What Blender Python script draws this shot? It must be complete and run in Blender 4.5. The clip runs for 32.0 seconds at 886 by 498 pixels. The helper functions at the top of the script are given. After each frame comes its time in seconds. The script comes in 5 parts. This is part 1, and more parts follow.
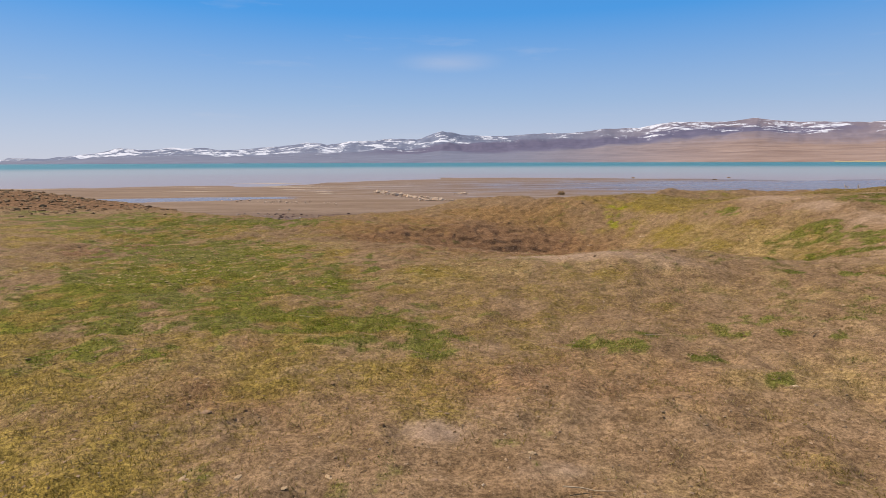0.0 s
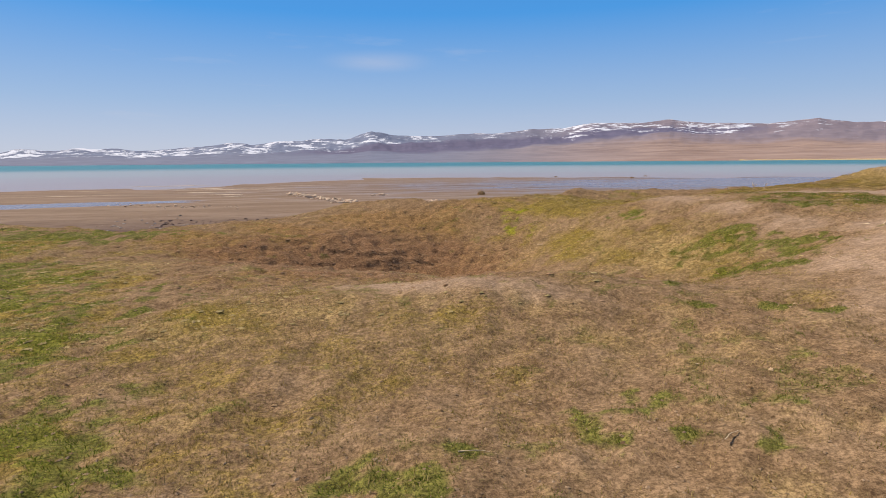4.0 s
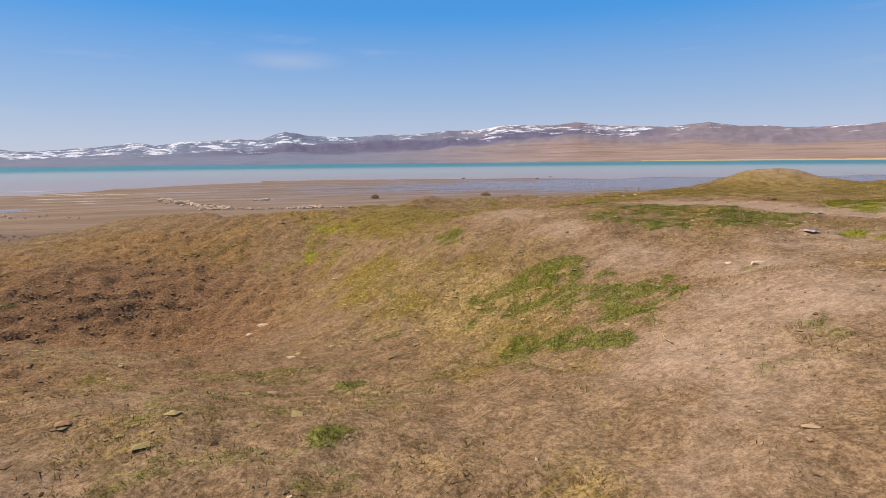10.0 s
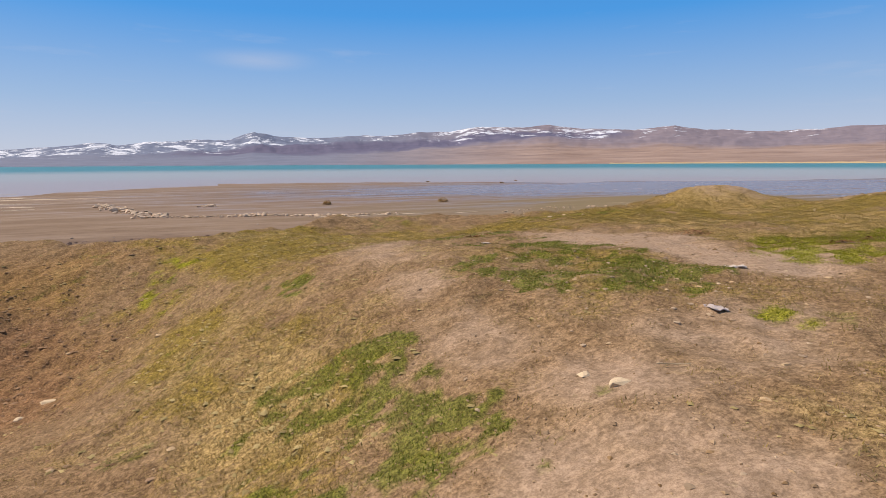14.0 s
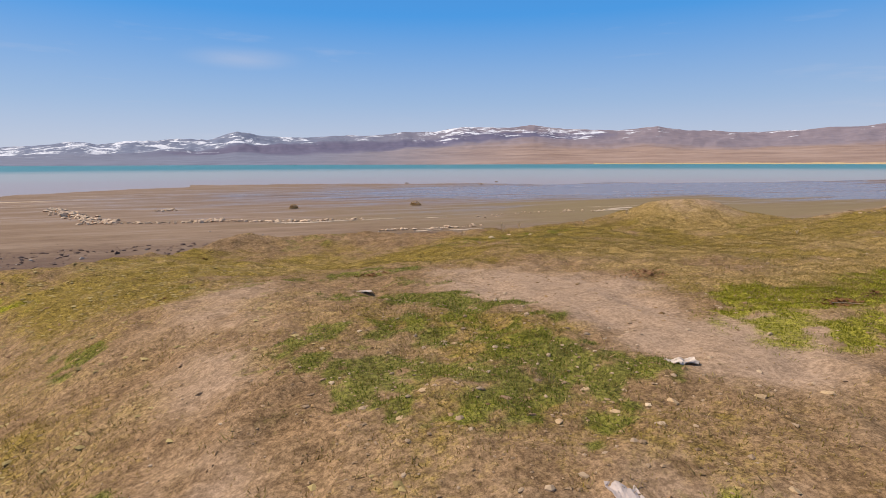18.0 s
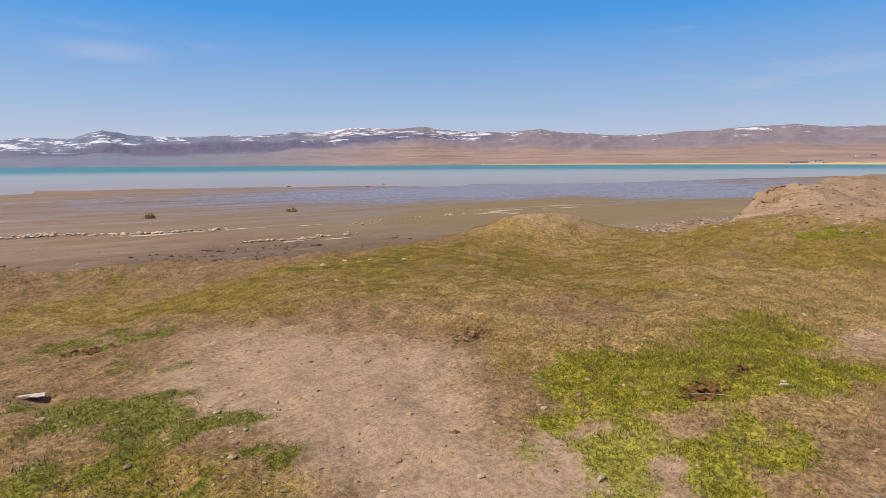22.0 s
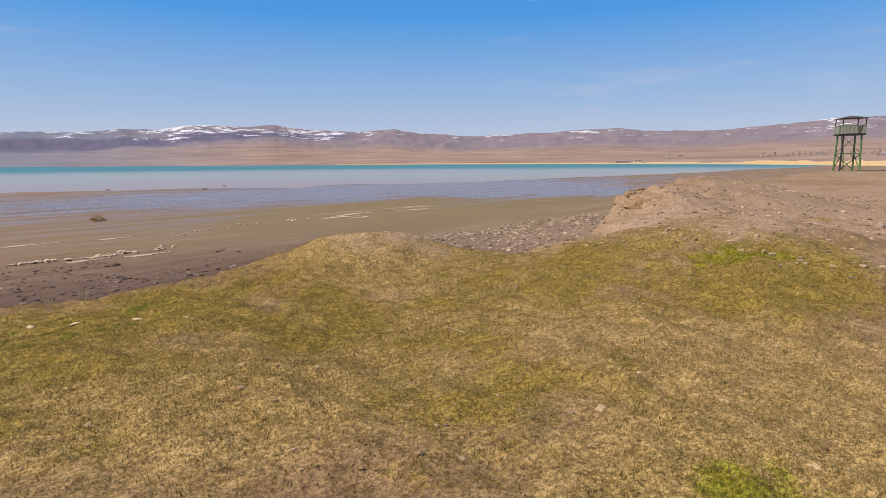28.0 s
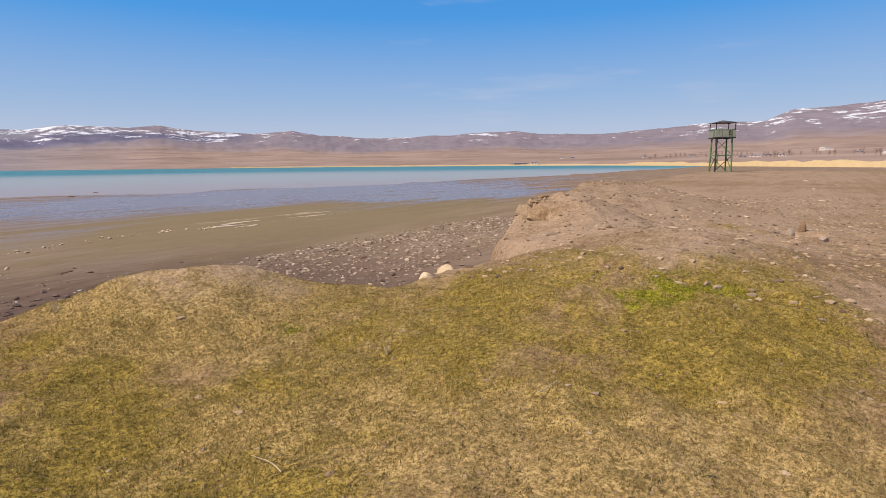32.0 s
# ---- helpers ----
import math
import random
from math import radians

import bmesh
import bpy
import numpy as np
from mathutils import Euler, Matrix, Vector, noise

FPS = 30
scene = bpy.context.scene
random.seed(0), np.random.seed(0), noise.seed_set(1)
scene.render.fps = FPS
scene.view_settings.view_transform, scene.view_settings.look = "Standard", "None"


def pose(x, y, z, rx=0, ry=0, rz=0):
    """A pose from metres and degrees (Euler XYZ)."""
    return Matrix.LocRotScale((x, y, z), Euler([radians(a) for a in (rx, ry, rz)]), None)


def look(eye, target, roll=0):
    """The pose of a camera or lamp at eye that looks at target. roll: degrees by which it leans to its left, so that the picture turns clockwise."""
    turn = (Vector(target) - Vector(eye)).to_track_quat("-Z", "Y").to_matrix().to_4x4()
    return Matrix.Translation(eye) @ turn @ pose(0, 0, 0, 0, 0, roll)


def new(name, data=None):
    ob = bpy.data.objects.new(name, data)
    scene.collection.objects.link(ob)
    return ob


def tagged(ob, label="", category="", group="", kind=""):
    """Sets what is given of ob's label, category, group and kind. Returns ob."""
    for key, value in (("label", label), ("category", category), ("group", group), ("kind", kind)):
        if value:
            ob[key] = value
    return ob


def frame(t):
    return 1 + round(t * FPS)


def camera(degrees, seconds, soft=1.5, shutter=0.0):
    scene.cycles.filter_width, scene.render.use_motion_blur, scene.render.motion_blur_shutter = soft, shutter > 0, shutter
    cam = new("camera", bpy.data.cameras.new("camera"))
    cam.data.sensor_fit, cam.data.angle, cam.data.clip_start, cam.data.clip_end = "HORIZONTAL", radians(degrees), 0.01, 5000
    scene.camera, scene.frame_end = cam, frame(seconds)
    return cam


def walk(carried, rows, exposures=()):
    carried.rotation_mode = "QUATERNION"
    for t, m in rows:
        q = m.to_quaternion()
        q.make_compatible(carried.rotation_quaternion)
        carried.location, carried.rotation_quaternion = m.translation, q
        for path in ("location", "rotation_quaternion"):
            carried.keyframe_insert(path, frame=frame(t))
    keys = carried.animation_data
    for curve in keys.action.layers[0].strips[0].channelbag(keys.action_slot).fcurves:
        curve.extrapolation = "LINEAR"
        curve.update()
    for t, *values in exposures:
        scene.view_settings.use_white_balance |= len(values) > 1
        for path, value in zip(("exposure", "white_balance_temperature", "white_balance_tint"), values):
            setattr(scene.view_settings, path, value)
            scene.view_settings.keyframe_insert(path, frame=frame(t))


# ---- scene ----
cam = camera(77.05, 32.0, soft=0.75)
# seconds, x, y, z, yaw, pitch, roll about the line of sight
PATH = [
    (0.0, 0.000, 0.000, 4.100, -1.06, -8.94, -0.24),
    (0.5, 0.180, 0.347, 4.088, -2.06, -8.96, -0.29),
    (1.0, 0.373, 0.677, 4.064, -3.07, -8.99, -0.36),
    (1.5, 0.592, 1.023, 4.085, -3.89, -8.95, -0.37),
    (2.0, 0.776, 1.352, 4.064, -4.53, -9.00, -0.50),
    (2.5, 0.985, 1.675, 4.064, -5.38, -8.97, -0.41),
    (4.5, 2.037, 2.884, 4.009, -9.14, -8.93, -0.49),
    (5.0, 2.303, 3.146, 4.003, -10.29, -8.87, -0.43),
    (5.5, 2.591, 3.371, 3.986, -11.37, -8.92, -0.51),
    (6.0, 2.891, 3.620, 3.977, -12.35, -8.87, -0.43),
    (6.5, 3.165, 3.901, 3.937, -13.24, -8.93, -0.60),
    (7.0, 3.444, 4.207, 3.949, -14.16, -8.89, -0.50),
    (7.5, 3.726, 4.485, 3.944, -14.88, -8.96, -0.52),
    (8.0, 4.033, 4.770, 3.967, -15.21, -8.93, -0.45),
    (8.5, 4.342, 5.047, 3.970, -15.15, -8.93, -0.56),
    (9.0, 4.663, 5.349, 3.993, -15.25, -8.94, -0.53),
    (9.5, 4.996, 5.598, 4.025, -15.61, -8.92, -0.55),
    (10.0, 5.350, 5.847, 4.040, -16.38, -8.93, -0.60),
    (10.5, 5.655, 6.076, 4.067, -16.63, -8.85, -0.63),
    (11.0, 5.967, 6.308, 4.109, -16.94, -8.88, -0.61),
    (11.5, 6.259, 6.523, 4.198, -17.40, -8.80, -0.56),
    (12.0, 6.582, 6.702, 4.234, -18.33, -8.82, -0.54),
    (12.5, 6.875, 6.858, 4.284, -18.79, -8.75, -0.56),
    (13.0, 7.163, 7.019, 4.299, -18.99, -8.76, -0.51),
    (13.5, 7.421, 7.195, 4.330, -19.14, -8.82, -0.48),
    (14.0, 7.704, 7.366, 4.398, -19.30, -8.80, -0.35),
    (14.5, 7.987, 7.516, 4.429, -19.49, -8.83, -0.33),
    (16.5, 9.077, 8.511, 4.563, -19.63, -8.81, -0.13),
    (17.0, 9.348, 8.692, 4.566, -20.10, -8.84, -0.22),
    (17.5, 9.587, 8.866, 4.606, -20.52, -8.77, -0.24),
    (18.0, 9.808, 9.053, 4.640, -20.79, -8.81, -0.24),
    (18.5, 10.027, 9.248, 4.666, -21.04, -8.86, -0.27),
    (19.0, 10.281, 9.427, 4.735, -21.64, -8.83, -0.18),
    (19.5, 10.549, 9.584, 4.743, -22.80, -8.82, -0.31),
    (20.0, 10.846, 9.742, 4.789, -24.38, -8.74, -0.40),
    (20.5, 11.089, 9.910, 4.797, -25.84, -8.73, -0.47),
    (21.0, 11.333, 10.084, 4.798, -27.68, -8.77, -0.42),
    (21.5, 11.533, 10.234, 4.836, -29.69, -8.78, -0.39),
    (22.0, 11.778, 10.382, 4.855, -31.80, -8.76, -0.37),
    (22.5, 12.026, 10.536, 4.878, -33.01, -8.75, -0.46),
    (23.0, 12.275, 10.722, 4.880, -34.02, -8.79, -0.43),
    (23.5, 12.492, 10.931, 4.872, -35.10, -8.86, -0.40),
    (24.0, 12.745, 11.127, 4.889, -36.55, -8.86, -0.41),
    (24.5, 12.993, 11.300, 4.876, -38.05, -8.87, -0.48),
    (25.0, 13.251, 11.510, 4.891, -39.51, -8.86, -0.57),
    (25.5, 13.449, 11.705, 4.871, -40.57, -8.83, -0.52),
    (27.5, 14.376, 12.481, 4.866, -45.40, -8.85, -0.38),
    (28.0, 14.589, 12.684, 4.858, -46.40, -8.87, -0.39),
    (28.5, 14.808, 12.868, 4.873, -47.55, -8.83, -0.36),
    (29.0, 15.049, 13.013, 4.894, -49.53, -8.77, -0.40),
    (29.5, 15.302, 13.148, 4.886, -51.26, -8.75, -0.47),
    (30.0, 15.572, 13.295, 4.905, -52.39, -8.72, -0.55),
    (30.5, 15.819, 13.440, 4.896, -53.05, -8.75, -0.55),
    (31.0, 16.069, 13.568, 4.911, -53.90, -8.74, -0.57),
    (31.5, 16.325, 13.681, 4.921, -54.99, -8.71, -0.59),
    (32.0, 16.638, 13.766, 4.909, -56.25, -8.72, -0.63),
]
walk(cam, [(t, pose(x, y, z, 90 + pitch, 0, yaw) @ pose(0, 0, 0, 0, 0, roll)) for t, x, y, z, yaw, pitch, roll in PATH], exposures=[(0.0, 0.08, 6640.0, 11.0), (32.0, 0.08, 6640.0, 11.0)])

# ---- light ----
SUN = Vector((-0.88, 0.47, 1.1)).normalized()
world = bpy.data.worlds.new("world")
scene.world = world
world.use_nodes = True
wt = world.node_tree
wt.nodes.clear()
sky = wt.nodes.new("ShaderNodeTexSky")
sky.sky_type, sky.sun_disc = "NISHITA", False
sky.sun_elevation, sky.sun_rotation = math.asin(SUN.z), math.atan2(SUN.x, SUN.y)
sky.altitude, sky.air_density, sky.dust_density, sky.ozone_density = 1900, 1.15, 0.25, 3.0
tint = wt.nodes.new("ShaderNodeHueSaturation")
tint.inputs["Saturation"].default_value, tint.inputs["Hue"].default_value = 1.25, 0.507
wt.links.new(sky.outputs[0], tint.inputs["Color"])
# thin high cloud: a veil low down and a few faint wisps
toco = wt.nodes.new("ShaderNodeTexCoord")
wsep = wt.nodes.new("ShaderNodeSeparateXYZ")
wt.links.new(toco.outputs["Generated"], wsep.inputs[0])
veil = wt.nodes.new("ShaderNodeMapRange")
veil.inputs["From Min"].default_value, veil.inputs["From Max"].default_value = 0.34, 0.0
veil.inputs["To Min"].default_value, veil.inputs["To Max"].default_value = 0.0, 1.0
wt.links.new(wsep.outputs[2], veil.inputs["Value"])
vpow = wt.nodes.new("ShaderNodeMath")
vpow.operation, vpow.inputs[1].default_value = "POWER", 2.2
wt.links.new(veil.outputs[0], vpow.inputs[0])
wmap = wt.nodes.new("ShaderNodeMapping")
wmap.inputs["Scale"].default_value = (3.0, 3.0, 22.0)
wt.links.new(toco.outputs["Generated"], wmap.inputs["Vector"])
wn = wt.nodes.new("ShaderNodeTexNoise")
wn.inputs["Scale"].default_value, wn.inputs["Detail"].default_value, wn.inputs["Roughness"].default_value = 1.3, 6.0, 0.55
wt.links.new(wmap.outputs[0], wn.inputs["Vector"])
wisp = wt.nodes.new("ShaderNodeMapRange")
wisp.inputs["From Min"].default_value, wisp.inputs["From Max"].default_value = 0.60, 0.80
wisp.inputs["To Max"].default_value = 0.30
wt.links.new(wn.outputs["Fac"], wisp.inputs["Value"])
vmul = wt.nodes.new("ShaderNodeMath")
vmul.operation, vmul.inputs[1].default_value = "MULTIPLY", 0.45
wt.links.new(vpow.outputs[0], vmul.inputs[0])
vsum = wt.nodes.new("ShaderNodeMath")
vsum.operation, vsum.use_clamp = "ADD", True
wt.links.new(vmul.outputs[0], vsum.inputs[0])
streak_at = wt.nodes.new("ShaderNodeMapping")
streak_at.inputs["Scale"].default_value, streak_at.inputs["Location"].default_value = (9.0, 0.0, 46.0), (0.27, 0.0, -7.7)
streak_at.inputs["Rotation"].default_value = (0.0, radians(-4), 0.0)
wt.links.new(toco.outputs["Generated"], streak_at.inputs["Vector"])
slen = wt.nodes.new("ShaderNodeVectorMath")
slen.operation = "LENGTH"
wt.links.new(streak_at.outputs[0], slen.inputs[0])
sfade = wt.nodes.new("ShaderNodeMapRange")
sfade.interpolation_type = "SMOOTHSTEP"
sfade.inputs["From Min"].default_value, sfade.inputs["From Max"].default_value = 1.0, 0.0
wt.links.new(slen.outputs["Value"], sfade.inputs["Value"])
smul = wt.nodes.new("ShaderNodeMath")
smul.operation = "MULTIPLY"
wt.links.new(sfade.outputs[0], smul.inputs[0])
wt.links.new(wn.outputs["Fac"], smul.inputs[1])
sadd = wt.nodes.new("ShaderNodeMath")
sadd.operation, sadd.inputs[2].default_value = "MULTIPLY_ADD", 0.0
sadd.inputs[1].default_value = 0.65
wt.links.new(smul.outputs[0], sadd.inputs[0])
wt.links.new(wisp.outputs[0], sadd.inputs[2])
wmix = wt.nodes.new("ShaderNodeMix")
wmix.data_type = "RGBA"
wmix.inputs[7].default_value = (6.2, 6.7, 8.2, 1)
wt.links.new(sadd.outputs[0], vsum.inputs[1])
wt.links.new(vsum.outputs[0], wmix.inputs[0])
dome = wt.nodes.new("ShaderNodeValToRGB")
for k, (at, c) in enumerate(((0.0, (6.1, 6.5, 8.1, 1)), (0.10, (3.2, 5.3, 8.5, 1)), (0.24, (0.6, 3.75, 9.2, 1)), (0.32, (0.9, 3.4, 8.4, 1)), (0.52, (2.0, 3.1, 5.4, 1)), (1.0, (2.0, 2.7, 4.2, 1)))):
    e = dome.color_ramp.elements[k] if k < 2 else dome.color_ramp.elements.new(at)
    e.position, e.color = at, c
wt.links.new(wsep.outputs[2], dome.inputs["Fac"])
even = wt.nodes.new("ShaderNodeMix")
even.data_type = "RGBA"
even.inputs[0].default_value = 0.86
wt.links.new(tint.outputs[0], even.inputs[6])
wt.links.new(dome.outputs["Color"], even.inputs[7])
wt.links.new(even.outputs[2], wmix.inputs[6])
back = wt.nodes.new("ShaderNodeBackground")
back.inputs["Strength"].default_value = 0.084
wout = wt.nodes.new("ShaderNodeOutputWorld")
wt.links.new(wmix.outputs[2], back.inputs["Color"])
wt.links.new(back.outputs[0], wout.inputs["Surface"])

sun_data = bpy.data.lights.new("sun", "SUN")
sun_data.energy, sun_data.angle, sun_data.color = 4.8, radians(0.55), (1.0, 0.91, 0.79)
new("sun", sun_data).matrix_world = look(SUN * 50, (0, 0, 0))

# ---- material helpers ----


def mat(name, rough=0.9, spec=0.3):
    m = bpy.data.materials.new(name)
    m.use_nodes = True
    b = m.node_tree.nodes["Principled BSDF"]
    b.inputs["Roughness"].default_value = rough
    b.inputs["Specular IOR Level"].default_value = spec
    return m, m.node_tree, b


def node(nt, kind, **values):
    n = nt.nodes.new(kind)
    for k, v in values.items():
        n.inputs[k].default_value = v
    return n


def coords(nt, stretch=(1, 1, 1)):
    g = nt.nodes.new("ShaderNodeNewGeometry")
    m = node(nt, "ShaderNodeMapping", Scale=stretch)
    nt.links.new(g.outputs["Position"], m.inputs["Vector"])
    return m.outputs[0]


def noise_at(nt, scale, detail=4.0, rough=0.6, stretch=(1, 1, 1)):
    n = node(nt, "ShaderNodeTexNoise", Scale=scale, Detail=detail, Roughness=rough)
    nt.links.new(coords(nt, stretch), n.inputs["Vector"])
    return n.outputs["Fac"]


def ramp(nt, fac, lo, hi):
    """0 below lo, 1 above hi."""
    r = node(nt, "ShaderNodeMapRange")
    r.inputs["From Min"].default_value, r.inputs["From Max"].default_value = lo, hi
    r.interpolation_type = "SMOOTHSTEP"
    nt.links.new(fac, r.inputs["Value"])
    return r.outputs[0]


def mix(nt, fac, a, b, blend="MIX"):
    m = nt.nodes.new("ShaderNodeMix")
    m.data_type, m.blend_type = "RGBA", blend
    for sock, v in ((m.inputs[0], fac), (m.inputs[6], a), (m.inputs[7], b)):
        if hasattr(v, "links"):
            nt.links.new(v, sock)
        elif isinstance(v, (int, float)):
            sock.default_value = v
        else:
            sock.default_value = (*v, 1)
    return m.outputs[2]


def sums(nt, op, a, b):
    m = nt.nodes.new("ShaderNodeMath")
    m.operation = op
    for sock, v in zip(m.inputs, (a, b)):
        if hasattr(v, "links"):
            nt.links.new(v, sock)
        else:
            sock.default_value = v
    return m.outputs[0]


def bump(nt, b, height, strength, distance):
    n = node(nt, "ShaderNodeBump", Strength=strength, Distance=distance)
    nt.links.new(height, n.inputs["Height"])
    nt.links.new(n.outputs[0], b.inputs["Normal"])


def plain(name, colour, rough=0.85, vary=0.25, scale=8.0, relief=0.0, spec=0.3, metal=0.0):
    """One surface with grain at two scales and a shift of tone from piece to piece."""
    m, nt, b = mat(name, rough, spec)
    dark = tuple(c * (1 - vary) for c in colour)
    lite = tuple(min(1, c * (1 + vary)) for c in colour)
    c = mix(nt, noise_at(nt, scale), dark, lite)
    c = mix(nt, ramp(nt, noise_at(nt, scale * 7, 3), 0.45, 0.75), c, dark)
    info = nt.nodes.new("ShaderNodeObjectInfo")
    c = mix(nt, sums(nt, "MULTIPLY", info.outputs["Random"], 0.35), c, lite)
    nt.links.new(c, b.inputs["Base Color"])
    b.inputs["Metallic"].default_value = metal
    if relief:
        bump(nt, b, noise_at(nt, scale * 3, 5), 0.6, relief)
    return m


def attr(nt, name):
    a = nt.nodes.new("ShaderNodeAttribute")
    a.attribute_name = name
    s = nt.nodes.new("ShaderNodeSeparateColor")
    nt.links.new(a.outputs["Color"], s.inputs[0])
    return s.outputs


# ---- lay of the land ----


def vnoise(x, y, seed=0):
    """Smooth value noise, 0 to 1."""
    xi, yi = np.floor(x).astype(np.int64), np.floor(y).astype(np.int64)
    u, v = x - xi, y - yi
    u, v = u * u * (3 - 2 * u), v * v * (3 - 2 * v)

    def h(a, b):
        k = (a * 374761393 + b * 668265263 + seed * 1442695041) & 0xFFFFFFFF
        k = ((k ^ (k >> 13)) * 1274126177) & 0xFFFFFFFF
        k = ((k ^ (k >> 16)) * 2246822519) & 0xFFFFFFFF
        return ((k ^ (k >> 15)) & 0xFFFFFF) / 16777215.0

    return (h(xi, yi) * (1 - u) + h(xi + 1, yi) * u) * (1 - v) + (h(xi, yi + 1) * (1 - u) + h(xi + 1, yi + 1) * u) * v


def fbm(x, y, size, octaves=4, seed=0):
    """Layered noise about 0, within about 1; size is that of the largest swell in metres."""
    s, a = 0.0, 1.0
    for k in range(octaves):
        s = s + a * (vnoise(x / size + 17.3 * k, y / size - 9.1 * k, seed + k) - 0.5)
        size, a = size * 0.5, a * 0.55
    return s


def smooth(u):
    u = np.clip(u, 0, 1)
    return u * u * (3 - 2 * u)


BANK_LOW, BANK_HIGH, RAMP_AT, RAMP_WIDTH = 2.21, 3.26, 8.12, 4.05
# hollows and mounds: x, y, rise, reach in x, reach in y
HILLS = [
    (4.67, 16.28, -1.52, 2.92, 3.44),
    (0.76, 15.94, -0.70, 3.01, 1.51),
    (6.88, 11.44, -1.02, 2.88, 3.42),
    (4.14, 9.42, 0.43, 2.87, 1.41),
    (9.81, 14.69, 0.13, 1.41, 3.10),
    (21.07, 20.77, 0.79, 1.79, 1.59),
    (19.04, 18.80, -0.16, 2.55, 2.21),
    (24.62, 15.52, 0.66, 2.85, 2.45),
    (28.28, 18.46, 0.61, 1.14, 1.57),
    (14.16, 21.61, -0.31, 4.59, 2.50),
    (34.06, 19.24, 1.07, 5.60, 3.00),
    (-6.11, 14.89, -0.28, 3.88, 4.23),
    (4.03, 19.22, -0.15, 2.66, 1.57),
    (-19.00, 24.50, 0.75, 4.00, 2.50),
    (10.64, 20.25, -0.53, 3.26, 4.05),
    (15.40, 12.40, 0.07, 1.30, 0.90),
    (20.80, 19.95, 0.09, 0.90, 0.70),
    (22.20, 18.50, -0.05, 0.80, 0.60),
    (18.20, 17.00, -0.14, 1.40, 1.20),
    (9.10, 21.80, -0.12, 1.50, 1.00),
]
# brink of the bank: x, its y, width of the drop
BRINK = [
    (-40.0, 24.62, 3.95),
    (-14.0, 27.30, 3.36),
    (-9.0, 23.11, 3.59),
    (-5.0, 21.23, 3.62),
    (-2.0, 22.79, 3.47),
    (1.0, 24.85, 3.16),
    (4.0, 22.58, 3.25),
    (7.0, 21.83, 3.10),
    (10.0, 24.88, 2.74),
    (13.0, 24.22, 2.53),
    (16.0, 23.05, 2.33),
    (19.0, 21.97, 2.21),
    (21.5, 20.44, 2.25),
    (24.0, 18.11, 3.02),
    (26.0, 19.34, 1.40),
    (28.0, 19.33, 0.50),
    (30.0, 19.32, 0.60),
    (36.0, 21.14, 1.56),
    (45.0, 24.15, 1.68),
    (70.0, 27.23, 2.06),
    (110.0, 30.27, 2.98),
    (200.0, 34.00, 3.00),
]
BX, BY, BW = (np.array([r[k] for r in BRINK]) for k in range(3))


def bank(x, y):
    """The land without its fine relief, and how far it is bank (1) or lake flat (0)."""
    p = BANK_LOW + (BANK_HIGH - BANK_LOW) * smooth((x + 0.25 * y - RAMP_AT) / (2 * RAMP_WIDTH) + 0.5)
    for hx, hy, rise, rx, ry in HILLS:
        p = p + rise * np.exp(-(((x - hx) / rx) ** 2) - ((y - hy) / ry) ** 2)
    wob = 0.5 * fbm(x, y, 2.2, 4, 40) * np.clip((24 - y) / 3, 0, 1)
    on = smooth((np.interp(x, BX, BY) + wob - y) / np.interp(x, BX, BW) + 0.5)
    on = on * smooth((150 - x) / 30)
    return p * on, on


# patches of cover: x, y, reach, reach across, turn in degrees, strength
GREEN_PASTURE = [
    (-1.9, 8.8, 1.31, 0.96, -45, 0.7), (-1.0, 6.4, 1.1, 0.95, -35, 1.05), (-2.9, 7.3, 1.6, 1.1, -48, 0.75), (-10.8, 18.6, 4.17, 2.2, -24, 0.9), (2.0, 5.6, 0.47, 0.29, 11, 0.75), (3.9, 5.9, 0.74, 0.33, -13, 0.55),
    (-3.3, 5.9, 1.2, 0.8, -18, 0.6), (3.3, 5.8, 0.34, 0.18, -6, 0.6), (4.2, 5.5, 0.30, 0.16, -12, 0.6), (2.6, 5.2, 0.31, 0.16, 2, 0.6), (-0.3, 7.4, 0.31, 0.15, -75, 0.7), (-0.9, 6.0, 0.56, 0.24, -12, 0.6),
    (3.0, 4.5, 0.24, 0.12, 44, 0.5), (-7.5, 18.8, 3.5, 1.2, 0, 0.9), (-5.5, 13.0, 3.2, 1.8, -40, 0.9), (-4.0, 9.2, 2.8, 3.0, 0, 0.85),
]
GREEN_HOLLOW = [
    (4.1, 6.0, 0.28, 0.14, -19, 0.65), (3.7, 6.4, 0.14, 0.11, 68, 0.55), (6.3, 7.4, 0.17, 0.13, 49, 0.95), (6.15, 7.75, 0.22, 0.16, -25, 0.9), (5.6, 7.0, 0.14, 0.10, 48, 0.6), (5.6, 8.9, 0.16, 0.12, 71, 0.75),
    (5.4, 8.0, 0.14, 0.10, -20, 0.6), (8.7, 10.7, 0.81, 0.36, 67, 1.1), (8.8, 12.4, 0.45, 0.24, -88, 0.65), (7.8, 10.8, 0.49, 0.19, -87, 0.6), (5.9, 10.9, 0.46, 0.21, -77, 0.75), (8.3, 15.2, 0.65, 0.23, -81, 0.6),
    (7.5, 12.0, 0.21, 0.12, -85, 0.75), (8.5, 11.5, 1.2, 0.55, -73, 0.95), (7.9, 10.6, 0.7, 0.34, -74, 1.0),
]
